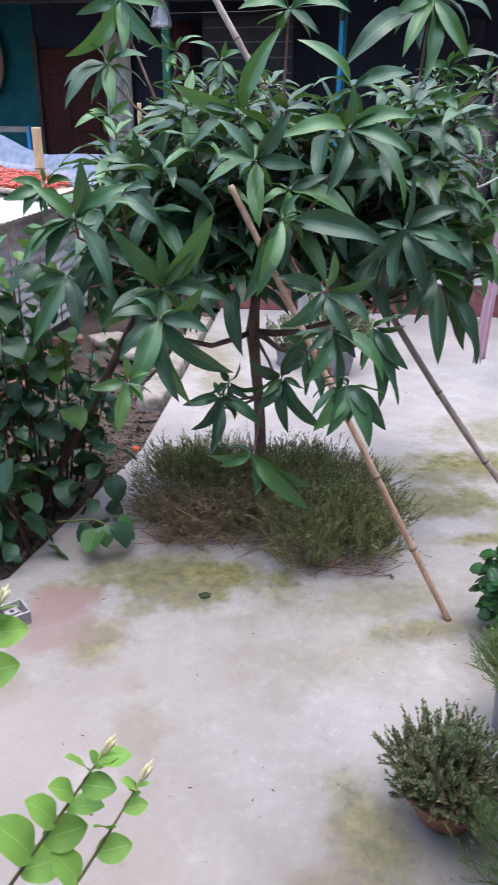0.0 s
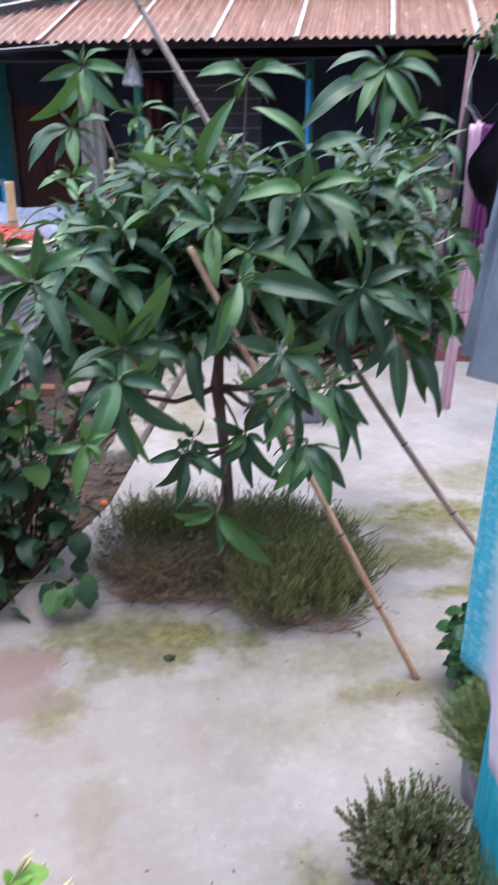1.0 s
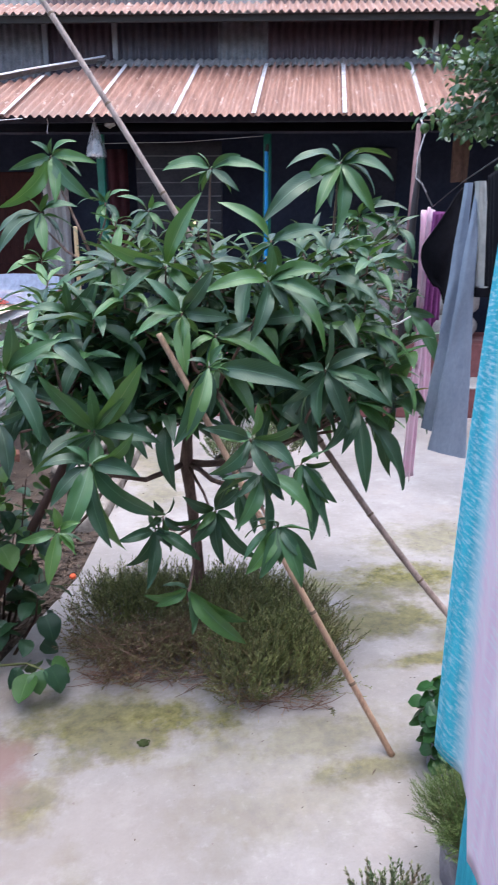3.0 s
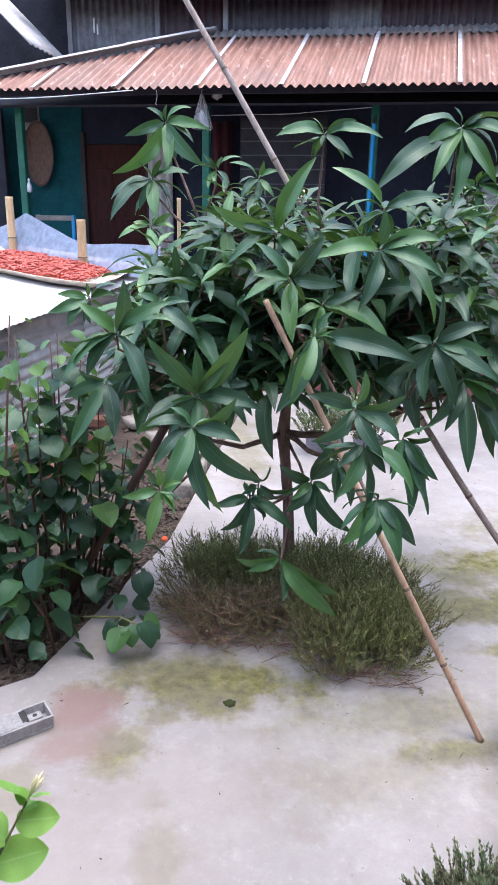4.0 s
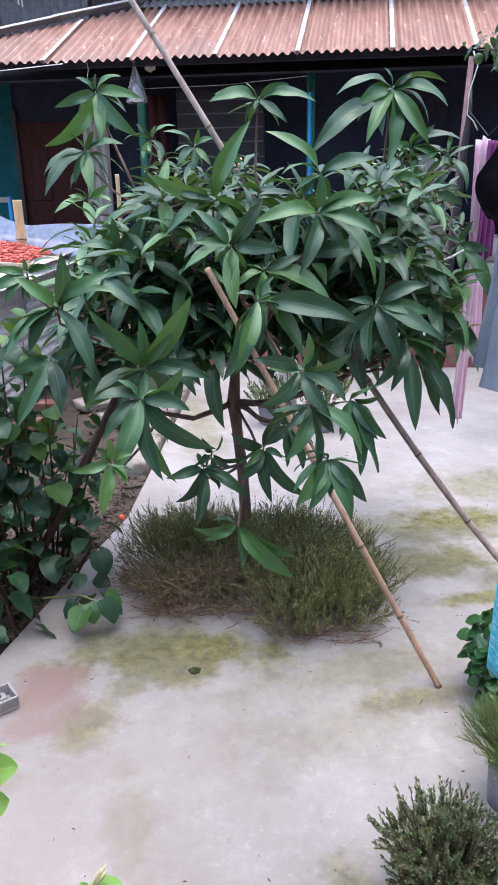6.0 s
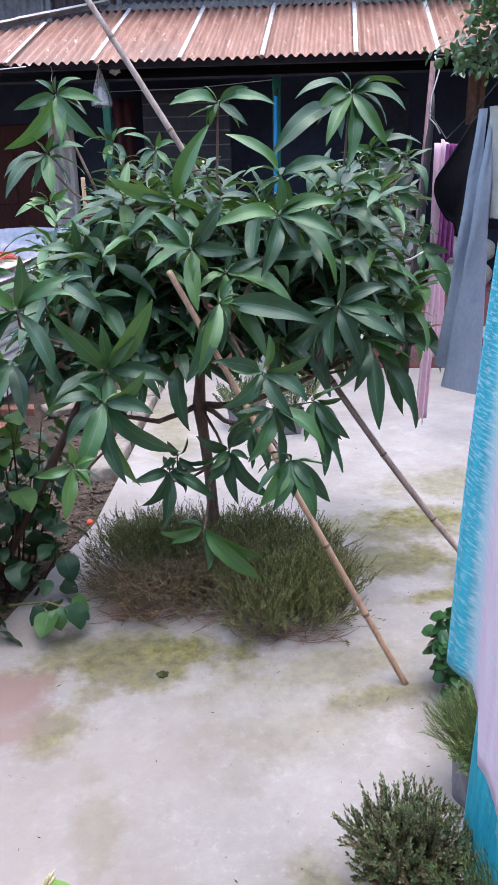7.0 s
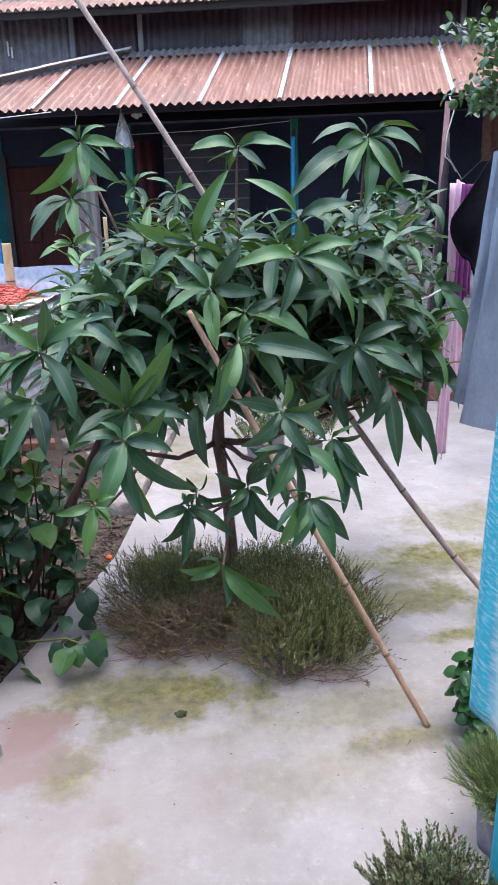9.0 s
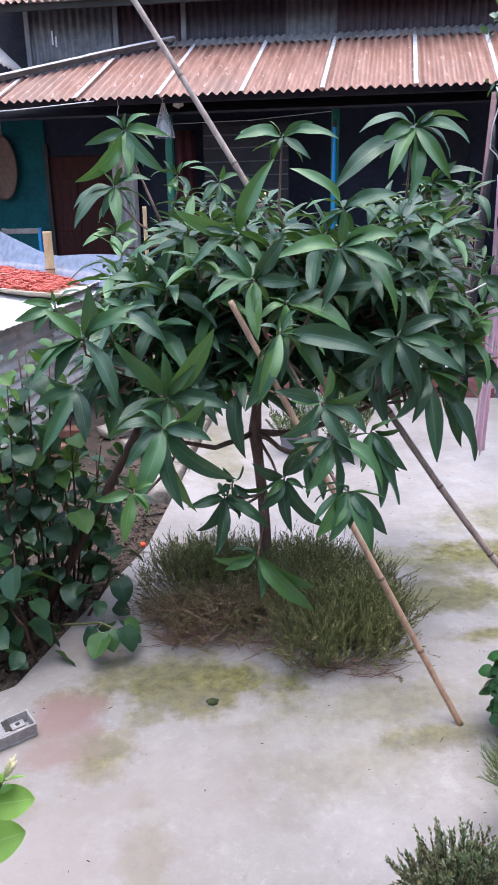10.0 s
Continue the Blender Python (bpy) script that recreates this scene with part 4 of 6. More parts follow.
# ---- mango tree ----
def mango_tree():
    rnd = random.Random(11)
    base = Vector((-0.06, 1.86, 0))
    tree = thing("mango_tree", Matrix.Translation(base), "young mango tree with dark glossy leaves in drooping whorls", "tree")
    fork = Vector((-0.107, 1.80, 0.71))
    trunk_pts = [base + Vector((0, 0, -0.02)), Vector((-0.062, 1.86, 0.2)), Vector((-0.075, 1.84, 0.42)), Vector((-0.095, 1.815, 0.60)), fork, Vector((-0.10, 1.80, 0.80)), Vector((-0.085, 1.80, 0.95)), Vector((-0.06, 1.82, 1.2)), Vector((-0.02, 1.86, 1.42))]
    part("trunk", tube([p - base for p in trunk_pts], [0.03, 0.024, 0.0215, 0.021, 0.026, 0.019, 0.016, 0.012, 0.007], 12), M_BARK, tree, "slim brown trunk", smooth=True)
    hubs = [fork, Vector((-0.085, 1.80, 0.95)), Vector((-0.06, 1.82, 1.2)), Vector((-0.38, 1.62, 0.735)), Vector((0.30, 1.66, 0.83)), Vector((-0.36, 1.95, 1.18)), Vector((0.30, 1.80, 1.12)),
            Vector((-0.02, 1.58, 1.02)), Vector((0.05, 1.95, 1.36)), Vector((-0.40, 2.12, 1.40)), Vector((-0.07, 1.82, 0.45)), Vector((0.45, 1.88, 1.36)), Vector((0.08, 1.50, 0.72)), Vector((-0.52, 1.62, 0.98))]
    links = [(0, 3, 0.012), (0, 4, 0.014), (1, 5, 0.014), (1, 6, 0.014), (1, 7, 0.011), (2, 8, 0.010), (5, 9, 0.009), (6, 11, 0.010), (0, 12, 0.011), (3, 13, 0.009)]
    for a, b, r in links:
        p, q = hubs[a] - base, hubs[b] - base
        pts = [p.lerp(q, k / 5) + Vector((rnd.uniform(-0.012, 0.012), rnd.uniform(-0.012, 0.012), -0.035 * math.sin(k / 5 * math.pi) + rnd.uniform(-0.006, 0.006))) * (0 if k in (0, 5) else 1) for k in range(6)]
        part("limb", tube(pts, [r * (1 - 0.08 * k) for k in range(6)], 8), M_BARK, tree, smooth=True)

    crown = Crown()

    def twig(c, axis):
        hub = min(hubs, key=lambda h: (h - c).length + (0.5 if h.z > c.z + 0.1 else 0))
        mid = (hub + c) / 2 + Vector((rnd.uniform(-0.03, 0.03), rnd.uniform(-0.03, 0.03), -0.04))
        part("twig", tube([hub - base, mid - base, c - base - axis * 0.06, c - base], [0.0065, 0.0052, 0.004, 0.003], 6), M_BARK, tree, smooth=True)

    def whorl(c, leaves):
        """Leaves spread from one shoot tip: the way that each hangs in degrees (0 east, 90 up), its reach and its kind."""
        c = Vector(c)
        twig(c, Vector((0, -0.4, 0.9)))
        for ang, reach, *kind in leaves:
            a = radians(ang)
            down = max(0.0, -math.sin(a))
            toward = reach * (0.14 + 0.22 * down + rnd.uniform(-0.10, 0.12)) + 0.015
            chord = Vector((reach * math.cos(a), -toward, reach * math.sin(a)))
            level = abs(math.cos(a))
            pool = MANGO_D if "d" in kind else MANGO_Y if "y" in kind else MANGO
            k = min(len(pool) - 1, int((0.15 + 0.75 * level + rnd.uniform(-0.15, 0.15)) * len(pool)))
            droop = (MANGO_D_DROOP if "d" in kind else MANGO_Y_DROOP if "y" in kind else MANGO_DROOP)[k]
            size = chord.length / (math.sin(droop / 2) / (droop / 2)) * 1.05
            wide = min(1.14, max(0.88, 0.18 / size)) * rnd.uniform(0.92, 1.12)
            # the upper side faces the open yard and the sky
            x = chord.normalized()
            n = Vector((0.1, -0.8, float(np.interp(c.z, [0.4, 0.9, 1.2, 1.5], [-0.05, 0.2, 0.5, 0.75]))))
            z = (n - x * n.dot(x)).normalized()
            face = Matrix((x, z.cross(x), z)).transposed().to_4x4() @ Matrix.Rotation(rnd.gauss(0, 0.42), 4, "X")
            stalk = 0.008 + 0.8 * max(0.0, reach - 0.24)
            size *= 1 - 0.75 * max(0.0, reach - 0.24) / reach
            m = Matrix.Translation(c - base + x * stalk) @ face @ Matrix.Rotation(-droop / 2, 4, "Y") @ Matrix.Diagonal((size, size * wide, size, 1))
            part("leaf", pool[k], None, tree, m=m)
        reach = sum(r for _, r, *_ in leaves) / len(leaves)
        for k in range(6 if c.z > 0.5 else 1):
            th, up = rnd.uniform(0, math.tau), (0.7 if k < 2 else rnd.uniform(-0.9, 0.1))
            d = Vector((math.cos(th), 0.35 + 0.8 * math.sin(th), up))
            size = reach * (rnd.uniform(0.5, 0.75) if k < 2 else rnd.uniform(0.8, 1.15))
            crown.add(MANGO[rnd.randrange(len(MANGO))], Matrix.Translation(c - base - Vector((0, 0, 0.02 * k / 6))) @ aim(d, rnd.uniform(-0.4, 0.4)) @ Matrix.Diagonal((size, size, size, 1)), 0)

    whorl((-0.56, 2.31, 1.83), [(-158, 0.15), (-134, 0.26, "y"), (-86, 0.17), (147, 0.07), (82, 0.05), (25, 0.1), (-9, 0.16), (-47, 0.21), (-32, 0.1)])
    whorl((-0.61, 2.25, 1.62), [(-151, 0.17), (-112, 0.12), (-134, 0.21), (-84, 0.14, "y"), (17, 0.08), (7, 0.13)])
    whorl((-0.61, 2.15, 1.44), [(-159, 0.12, "y"), (170, 0.06, "y"), (32, 0.08, "y"), (140, 0.05, "y"), (55, 0.04, "y"), (-5, 0.08, "y")])
    whorl((-0.36, 2.15, 1.65), [(24, 0.09), (136, 0.06), (-173, 0.09), (-49, 0.07), (-112, 0.07), (62, 0.04, "y")])
    whorl((-0.20, 2.1, 1.62), [(158, 0.11), (74, 0.05, "y"), (15, 0.07, "y"), (-134, 0.09), (-94, 0.08), (-161, 0.07), (-51, 0.08)])
    whorl((0.02, 1.95, 1.76), [(-174, 0.16), (177, 0.14, "y"), (138, 0.06, "y"), (22, 0.1), (-4, 0.18), (-41, 0.11), (-110, 0.04)])
    whorl((0.45, 1.78, 1.77), [(129, 0.06), (-172, 0.19), (-145, 0.34), (-156, 0.14), (-122, 0.19, "y"), (-159, 0.03), (-98, 0.23), (-58, 0.19, "y"), (-44, 0.14), (3, 0.16), (-19, 0.17), (36, 0.06)])
    whorl((0.62, 2.05, 1.61), [(-33, 0.19), (5, 0.16), (43, 0.09), (173, 0.08), (-98, 0.09), (-28, 0.11)])
    whorl((0.49, 1.9, 1.50), [(-77, 0.15), (-44, 0.2), (-16, 0.13), (168, 0.07), (117, 0.06), (-141, 0.08)])
    whorl((0.73, 2.1, 1.45), [(-81, 0.04, "d"), (-50, 0.09, "d"), (4, 0.09), (149, 0.07), (49, 0.08), (-26, 0.11)])
    whorl((0.14, 1.5, 1.39), [(-171, 0.2), (-175, 0.07), (-112, 0.18), (-53, 0.25, "y"), (-24, 0.18), (89, 0.1), (9, 0.16), (18, 0.1), (-62, 0.1)])
    whorl((-0.14, 1.42, 1.30), [(-5, 0.13), (-89, 0.16, "y"), (-157, 0.14), (137, 0.14), (55, 0.14), (59, 0.08, "y"), (173, 0.1)])
    whorl((-0.17, 1.65, 1.43), [(159, 0.2, "y"), (-147, 0.17), (63, 0.23, "y"), (171, 0.11), (-48, 0.11), (118, 0.09)])
    whorl((0.18, 1.65, 1.51), [(148, 0.2, "y"), (14, 0.07), (-176, 0.12), (12, 0.16), (-27, 0.12)])
    whorl((-0.65, 1.35, 1.15), [(78, 0.14), (138, 0.12), (-171, 0.13), (-123, 0.13), (-65, 0.2), (30, 0.17), (13, 0.16), (-140, 0.17)])
    whorl((-0.75, 1.5, 1.23), [(-161, 0.11), (172, 0.08), (93, 0.04), (25, 0.09), (8, 0.07), (-127, 0.09)])
    whorl((-0.71, 1.5, 0.97), [(-160, 0.12), (-79, 0.15), (152, 0.08), (24, 0.09), (-119, 0.21)])
    whorl((-0.49, 1.75, 1.27), [(95, 0.1), (170, 0.11), (-83, 0.13), (-21, 0.11), (51, 0.13), (-144, 0.1)])
    whorl((-0.53, 1.5, 1.21), [(-38, 0.14), (152, 0.07), (10, 0.08), (-126, 0.07)])
    whorl((-0.39, 1.95, 1.36), [(-49, 0.11), (-149, 0.1), (81, 0.08), (23, 0.08), (151, 0.12)])
    whorl((-0.43, 1.3, 0.88), [(-35, 0.24), (-77, 0.21), (175, 0.12), (-138, 0.14), (-12, 0.13), (136, 0.08), (-115, 0.2), (-69, 0.24, "y"), (39, 0.15)])
    whorl((-0.42, 1.45, 0.94), [(128, 0.22), (55, 0.25, "y"), (49, 0.14, "y"), (92, 0.14), (-11, 0.19), (-150, 0.2)])
    whorl((-0.519, 1.147, 0.743), [(93, 0.07, "y"), (-175, 0.09, "y"), (-103, 0.12, "y"), (24, 0.06, "y")])
    whorl((0.01, 1.1, 0.99), [(85, 0.1), (161, 0.13), (23, 0.12), (-146, 0.13), (-59, 0.12), (-122, 0.06), (-34, 0.12), (170, 0.08)])
    whorl((0.04, 1.1, 0.89), [(-124, 0.14), (-91, 0.19), (-45, 0.17), (-147, 0.08), (-51, 0.08)])
    whorl((0.08, 1.06, 0.75), [(-116, 0.13), (-50, 0.14), (-92, 0.09), (-130, 0.14), (-50, 0.1), (-72, 0.15)])
    whorl((0.22, 1.35, 0.83), [(7, 0.08), (-49, 0.14), (-71, 0.22), (-86, 0.21), (-57, 0.13), (-112, 0.11)])
    whorl((0.32, 1.45, 1.11), [(90, 0.15), (-146, 0.17), (-103, 0.16), (-71, 0.18), (-29, 0.21), (20, 0.15), (-10, 0.16), (168, 0.09)])
    whorl((0.48, 1.6, 0.97), [(-64, 0.32), (-89, 0.28), (-44, 0.13), (-131, 0.19), (-113, 0.17), (37, 0.08)])
    whorl((0.31, 1.65, 1.01), [(-128, 0.18), (-98, 0.18), (-86, 0.21), (154, 0.09), (-63, 0.18)])
    whorl((0.71, 1.75, 1.27), [(-15, 0.09), (-63, 0.22), (159, 0.06), (-96, 0.08), (68, 0.07)])
    whorl((0.46, 1.6, 1.22), [(-26, 0.19, "y"), (172, 0.11, "y"), (11, 0.08), (-68, 0.07), (119, 0.09)])
    whorl((0.63, 1.7, 1.04), [(-46, 0.18), (25, 0.1), (154, 0.12), (-91, 0.12), (-58, 0.1)])
    whorl((-0.07, 1.35, 1.15), [(-28, 0.13), (-13, 0.27), (-112, 0.2, "y"), (-118, 0.23), (57, 0.07), (163, 0.06)])
    whorl((-0.03, 1.5, 1.22), [(-29, 0.21), (-111, 0.13), (20, 0.11), (-152, 0.09), (72, 0.09)])
    whorl((0.29, 1.6, 1.27), [(-176, 0.18), (-135, 0.11), (17, 0.11), (-43, 0.09)])
    whorl((-0.21, 1.6, 0.58), [(-158, 0.06), (67, 0.08), (115, 0.07), (1, 0.11), (-30, 0.07)])
    whorl((-0.24, 1.6, 0.53), [(-137, 0.13), (-102, 0.17), (-34, 0.17), (-175, 0.12), (-46, 0.07)])
    whorl((-0.03, 1.55, 0.61), [(150, 0.12), (68, 0.15), (-49, 0.2), (-85, 0.16), (-133, 0.12), (-146, 0.08), (-28, 0.06)])
    whorl((-0.15, 1.35, 0.42), [(-44, 0.23), (-27, 0.19), (176, 0.13), (-88, 0.11), (-165, 0.1)])
    whorl((-0.28, 1.75, 1.11), [(135, 0.11), (-45, 0.11), (-112, 0.11), (21, 0.11), (180, 0.14), (80, 0.12)])
    whorl((-0.12, 1.7, 1.00), [(-135, 0.11), (-73, 0.15), (-22, 0.11), (112, 0.11), (180, 0.12)])
    whorl((0.11, 1.75, 0.95), [(39, 0.13), (160, 0.15), (-55, 0.04), (-131, 0.14), (72, 0.17)])
    whorl((-0.24, 1.7, 0.94), [(169, 0.14), (-62, 0.12), (-12, 0.13), (121, 0.12), (76, 0.1), (-117, 0.11)])
    whorl((-0.34, 1.62, 0.93), [(-143, 0.1), (-55, 0.13), (-91, 0.11), (9, 0.09), (138, 0.08)])
    whorl((0.04, 1.7, 0.99), [(-157, 0.13), (-100, 0.14), (-17, 0.11), (73, 0.09), (140, 0.11)])
    whorl((0.03, 1.4, 0.74), [(139, 0.09), (-150, 0.09), (-75, 0.12), (-36, 0.08), (-97, 0.11)])
    whorl((-0.64, 1.6, 1.04), [(-72, 0.1), (-19, 0.18), (-111, 0.18), (-64, 0.19), (-19, 0.24)])
    # smaller shoots at the back, and the shaded inside of the crown
    shoots = []

    def scatter(n, x, y, z, ln, gap, young):
        tries = 0
        made = 0
        while made < n and tries < 4000:
            tries += 1
            q = Vector((rnd.uniform(*x), rnd.uniform(*y), rnd.uniform(*z)))
            if all((q - w[0]).length > gap for w in shoots):
                shoots.append((q, rnd.uniform(*ln), rnd.randint(7, 11), young))
                made += 1

    scatter(16, (-0.42, -0.02), (2.0, 2.25), (1.36, 1.60), (0.10, 0.14), 0.09, 0.16)
    scatter(24, (0.36, 0.86), (1.95, 2.3), (1.22, 1.60), (0.08, 0.14), 0.09, 0.12)
    scatter(18, (-0.66, -0.36), (1.75, 2.15), (1.12, 1.40), (0.14, 0.19), 0.10, 0.06)
    scatter(38, (-0.42, 0.55), (1.62, 2.05), (1.22, 1.50), (0.17, 0.23), 0.11, 0.06)
    scatter(26, (-0.66, -0.18), (1.62, 2.0), (0.93, 1.22), (0.18, 0.24), 0.11, 0.0)
    scatter(30, (0.14, 0.72), (1.62, 2.1), (0.95, 1.25), (0.18, 0.24), 0.11, 0.0)
    scatter(14, (-0.2, 0.2), (1.66, 2.1), (1.03, 1.25), (0.18, 0.23), 0.11, 0.0)
    for c, ln, n, young in shoots:
        axis = Vector((rnd.gauss(0, 0.3), rnd.gauss(-0.25, 0.2), 0.9)).normalized()
        twig(c, axis)
        s1 = axis.orthogonal().normalized()
        s2 = axis.cross(s1)
        turn = rnd.uniform(0, math.tau)
        for k in range(n):
            th = turn + k * 2.399963
            tier = k / max(1, n - 1)
            d = s1 * math.cos(th) + s2 * math.sin(th) + axis * (0.9 - 1.0 * tier + rnd.uniform(-0.2, 0.2)) + Vector((0, 0, -0.1))
            size = ln * (0.66 + 0.5 * tier) * rnd.uniform(0.85, 1.12)
            pick = rnd.random()
            mi = 1 if pick < young else 2 if pick > 0.99 else 0
            pool = (MANGO, MANGO_Y, MANGO_D)[mi]
            crown.add(pool[rnd.randrange(len(pool))], Matrix.Translation(c - base - axis * 0.045 * tier) @ aim(d, rnd.uniform(-0.4, 0.4)) @ Matrix.Diagonal((size, size, size, 1)), mi)
    part("crown", crown.mesh("crown", [M_MANGO, M_MANGO_YOUNG_LIT, M_MANGO_DRY]), None, tree, "dense inner foliage", kind="stuff")


mango_tree()


def herb_arrays(stems, rnd):
    """Stems as rows of root, tip, leaves, leaf length, leaf width, dryness and stem width, turned into one mesh with a tone per stem."""
    co, faces, tones = [], [], []

    def quad(vs, t):
        n = len(co)
        co.extend(vs)
        faces.append((n, n + 1, n + 2, n + 3))
        tones.extend([t] * 4)
    for p, q, n, ln, w, dry, sw in stems:
        d = (q - p)
        axis = d.normalized()
        s = axis.orthogonal().normalized()
        s2 = axis.cross(s)
        shade = rnd.random()
        bow = (s * rnd.uniform(-1, 1) + s2 * rnd.uniform(-1, 1)) * d.length * 0.10
        mid = p + d * 0.5 + bow
        for a in (s, s2):
            quad([p - a * sw, p + a * sw, mid + a * sw * 0.8, mid - a * sw * 0.8], (min(1, dry + 0.35), shade))
            quad([mid - a * sw * 0.8, mid + a * sw * 0.8, q + a * sw * 0.5, q - a * sw * 0.5], (min(1, dry + 0.15), shade))
        for k in range(n):
            f = 1 - 0.9 * ((k + rnd.random()) / n) ** 1.25
            th = k * 2.4 + rnd.random()
            out = s * math.cos(th) + s2 * math.sin(th)
            ld = (out * (0.75 - 0.3 * f) + axis * 0.85 + Vector((rnd.uniform(-0.2, 0.2), rnd.uniform(-0.2, 0.2), rnd.uniform(-0.15, 0.15)))).normalized()
            b = (p.lerp(mid, f * 2) if f < 0.5 else mid.lerp(q, f * 2 - 1))
            side = ld.cross(axis).normalized()
            l2 = ln * rnd.uniform(0.7, 1.2)
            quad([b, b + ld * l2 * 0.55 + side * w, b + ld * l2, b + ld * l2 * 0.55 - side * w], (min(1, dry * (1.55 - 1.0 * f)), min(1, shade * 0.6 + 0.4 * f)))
    return co, faces, tones


def herb(name, stems, rnd, mt):
    co, faces, tones = herb_arrays(stems, rnd)
    me = bpy.data.meshes.new(name)
    me.from_pydata([tuple(c) for c in co], [], faces)
    ca = me.color_attributes.new("tone", "FLOAT_COLOR", "CORNER")
    rgba = np.ones((len(tones), 4))
    rgba[:, :2] = tones
    ca.data.foreach_set("color", rgba.ravel())
    me.materials.append(mt)
    return me


def clump():
    """A ragged cushion of upright sprigs, low and dry over the front and west side."""
    rnd = random.Random(3)
    stems = []
    for _ in range(5600):
        a, r = rnd.uniform(0, math.tau), math.sqrt(rnd.random())
        x, y = r * math.copysign(abs(math.cos(a)) ** 0.72, math.cos(a)), r * math.copysign(abs(math.sin(a)) ** 0.72, math.sin(a))
        wob = 1 + 0.16 * noise.noise((math.cos(a) * 2.2, math.sin(a) * 2.2, 4)) + 0.12 * noise.noise((math.cos(a) * 7, math.sin(a) * 7, 9)) + (0.14 * rnd.random() if rnd.random() < 0.06 else 0)
        px, py = -0.05 + 0.47 * x * wob, 1.72 + 0.30 * y * wob - 0.07 * x * wob
        if rnd.random() < 0.2:
            px, py = 0.14 + 0.20 * x * wob, 1.42 + 0.16 * y * wob
        if py < 1.53 and -0.30 < px < -0.04 and rnd.random() < 0.85:
            continue
        if noise.noise((px * 9, py * 9, 3)) < -0.28 and rnd.random() < 0.6:
            continue
        front = px < -0.04 + 0.06 * noise.noise((px * 6, py * 6, 2)) and py < 1.70 - 0.12 * px
        h = (0.215 + 0.07 * noise.noise((px * 6, py * 6, 0))) * (1 - 0.4 * r ** 3) * rnd.uniform(0.6, 1.18) * (1.22 if rnd.random() < 0.05 else 1) * (0.62 if front else 1)
        lean = Vector((x * 0.06 * r + rnd.gauss(0, 0.035), y * 0.06 * r + rnd.gauss(0, 0.035), h))
        dry = 0.55 * noise.noise((px * 4, py * 4, 7)) + (0.66 if front else 0.04) + 0.7 * max(0, 1.50 - py) * (1 if px < 0.02 else 0.3)
        dry = max(0.0, min(1.0, dry + rnd.uniform(-0.25, 0.2)))
        n = 10 if dry > 0.75 else 20
        root, tip = Vector((px, py, 0)), Vector((px, py, 0)) + lean
        if rnd.random() < 0.75:
            root = root.lerp(tip, rnd.uniform(0.25, 0.65)) + Vector((rnd.gauss(0, 0.02), rnd.gauss(0, 0.02), 0))
            tip = tip + Vector((rnd.gauss(0, 0.022), rnd.gauss(0, 0.022), -0.03 * rnd.random()))
        stems.append((root, tip, n, 0.0155, 0.0016, dry, 0.0010))
    for _ in range(520):
        # bare dry twigs, tangled over the low side and lying round the front
        lying = rnd.random() < 0.5
        px = rnd.uniform(-0.50, 0.32)
        py = (1.44 - 0.16 * px + rnd.gauss(0, 0.03) - (0.13 if px > 0.0 else 0.0)) if lying else 1.58 - 0.14 * px + rnd.gauss(0, 0.07)
        a, ln = rnd.uniform(0, math.tau), rnd.uniform(0.05, 0.13)
        p = Vector((px, py, rnd.uniform(0.004, 0.02) if lying else rnd.uniform(0.03, 0.12)))
        stems.append((p, p + Vector((ln * math.cos(a), 0.6 * ln * math.sin(a), rnd.uniform(-0.002, 0.03) if lying else rnd.uniform(0.0, 0.07))), 2, 0.014, 0.0012, rnd.uniform(0.7, 1.0), 0.0013))
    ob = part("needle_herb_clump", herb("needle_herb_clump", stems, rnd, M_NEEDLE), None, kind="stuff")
    tagged(ob, "dense needle-leaved herb clump, partly dry, round the trunk", "herb clump")


clump()


def potted(name, label, x, y, pot, mt, n, rad, base_z, h, leaves, ln, w, spread, seed, dry=0.1):
    rnd = random.Random(seed)
    t = thing(name, pose(x, y, 0), label, "potted plant")
    if pot == "clay":
        part("pot", lathe([(0.05, 0.0), (0.06, 0.008), (0.088, 0.065), (0.10, 0.08), (0.10, 0.09), (0.09, 0.09), (0.08, 0.08), (0.02, 0.075)], 30), M_CLAY, t, "shallow clay bowl", smooth=True)
    else:
        def fn(a, b):
            r = (0.085 + 0.012 * b + 0.006 * math.sin(a * math.tau * 5 + 4 * b)) * rad / 0.1
            return (r * math.cos(a * math.tau), r * math.sin(a * math.tau), base_z * b)
        part("grow_bag", grid(40, 8, fn, 0.003), M_BAG, t, "grey plastic grow bag", smooth=True)
    part("soil", lathe([(rad * 0.8, base_z - 0.03), (rad * 0.85, base_z - 0.02), (0.01, base_z - 0.012)], 20), M_SOIL, t)
    stems = []
    for _ in range(n):
        a, r = rnd.uniform(0, math.tau), math.sqrt(rnd.random())
        p = Vector((rad * 0.8 * r * math.cos(a), rad * 0.8 * r * math.sin(a), base_z - 0.02))
        q = p + Vector((spread * r * math.cos(a) + rnd.uniform(-0.03, 0.03), spread * r * math.sin(a) + rnd.uniform(-0.03, 0.03), h * rnd.uniform(0.55, 1.1) * (1 - 0.35 * r * r) * (1.35 if rnd.random() < 0.05 else 1)))
        if rnd.random() < 0.7:
            p = p.lerp(q, rnd.uniform(0.2, 0.6)) + Vector((rnd.gauss(0, 0.012), rnd.gauss(0, 0.012), 0))
        stems.append((p, q, leaves, ln, w, dry * rnd.random(), 0.0011))
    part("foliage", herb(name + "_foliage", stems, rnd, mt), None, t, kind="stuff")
    return t


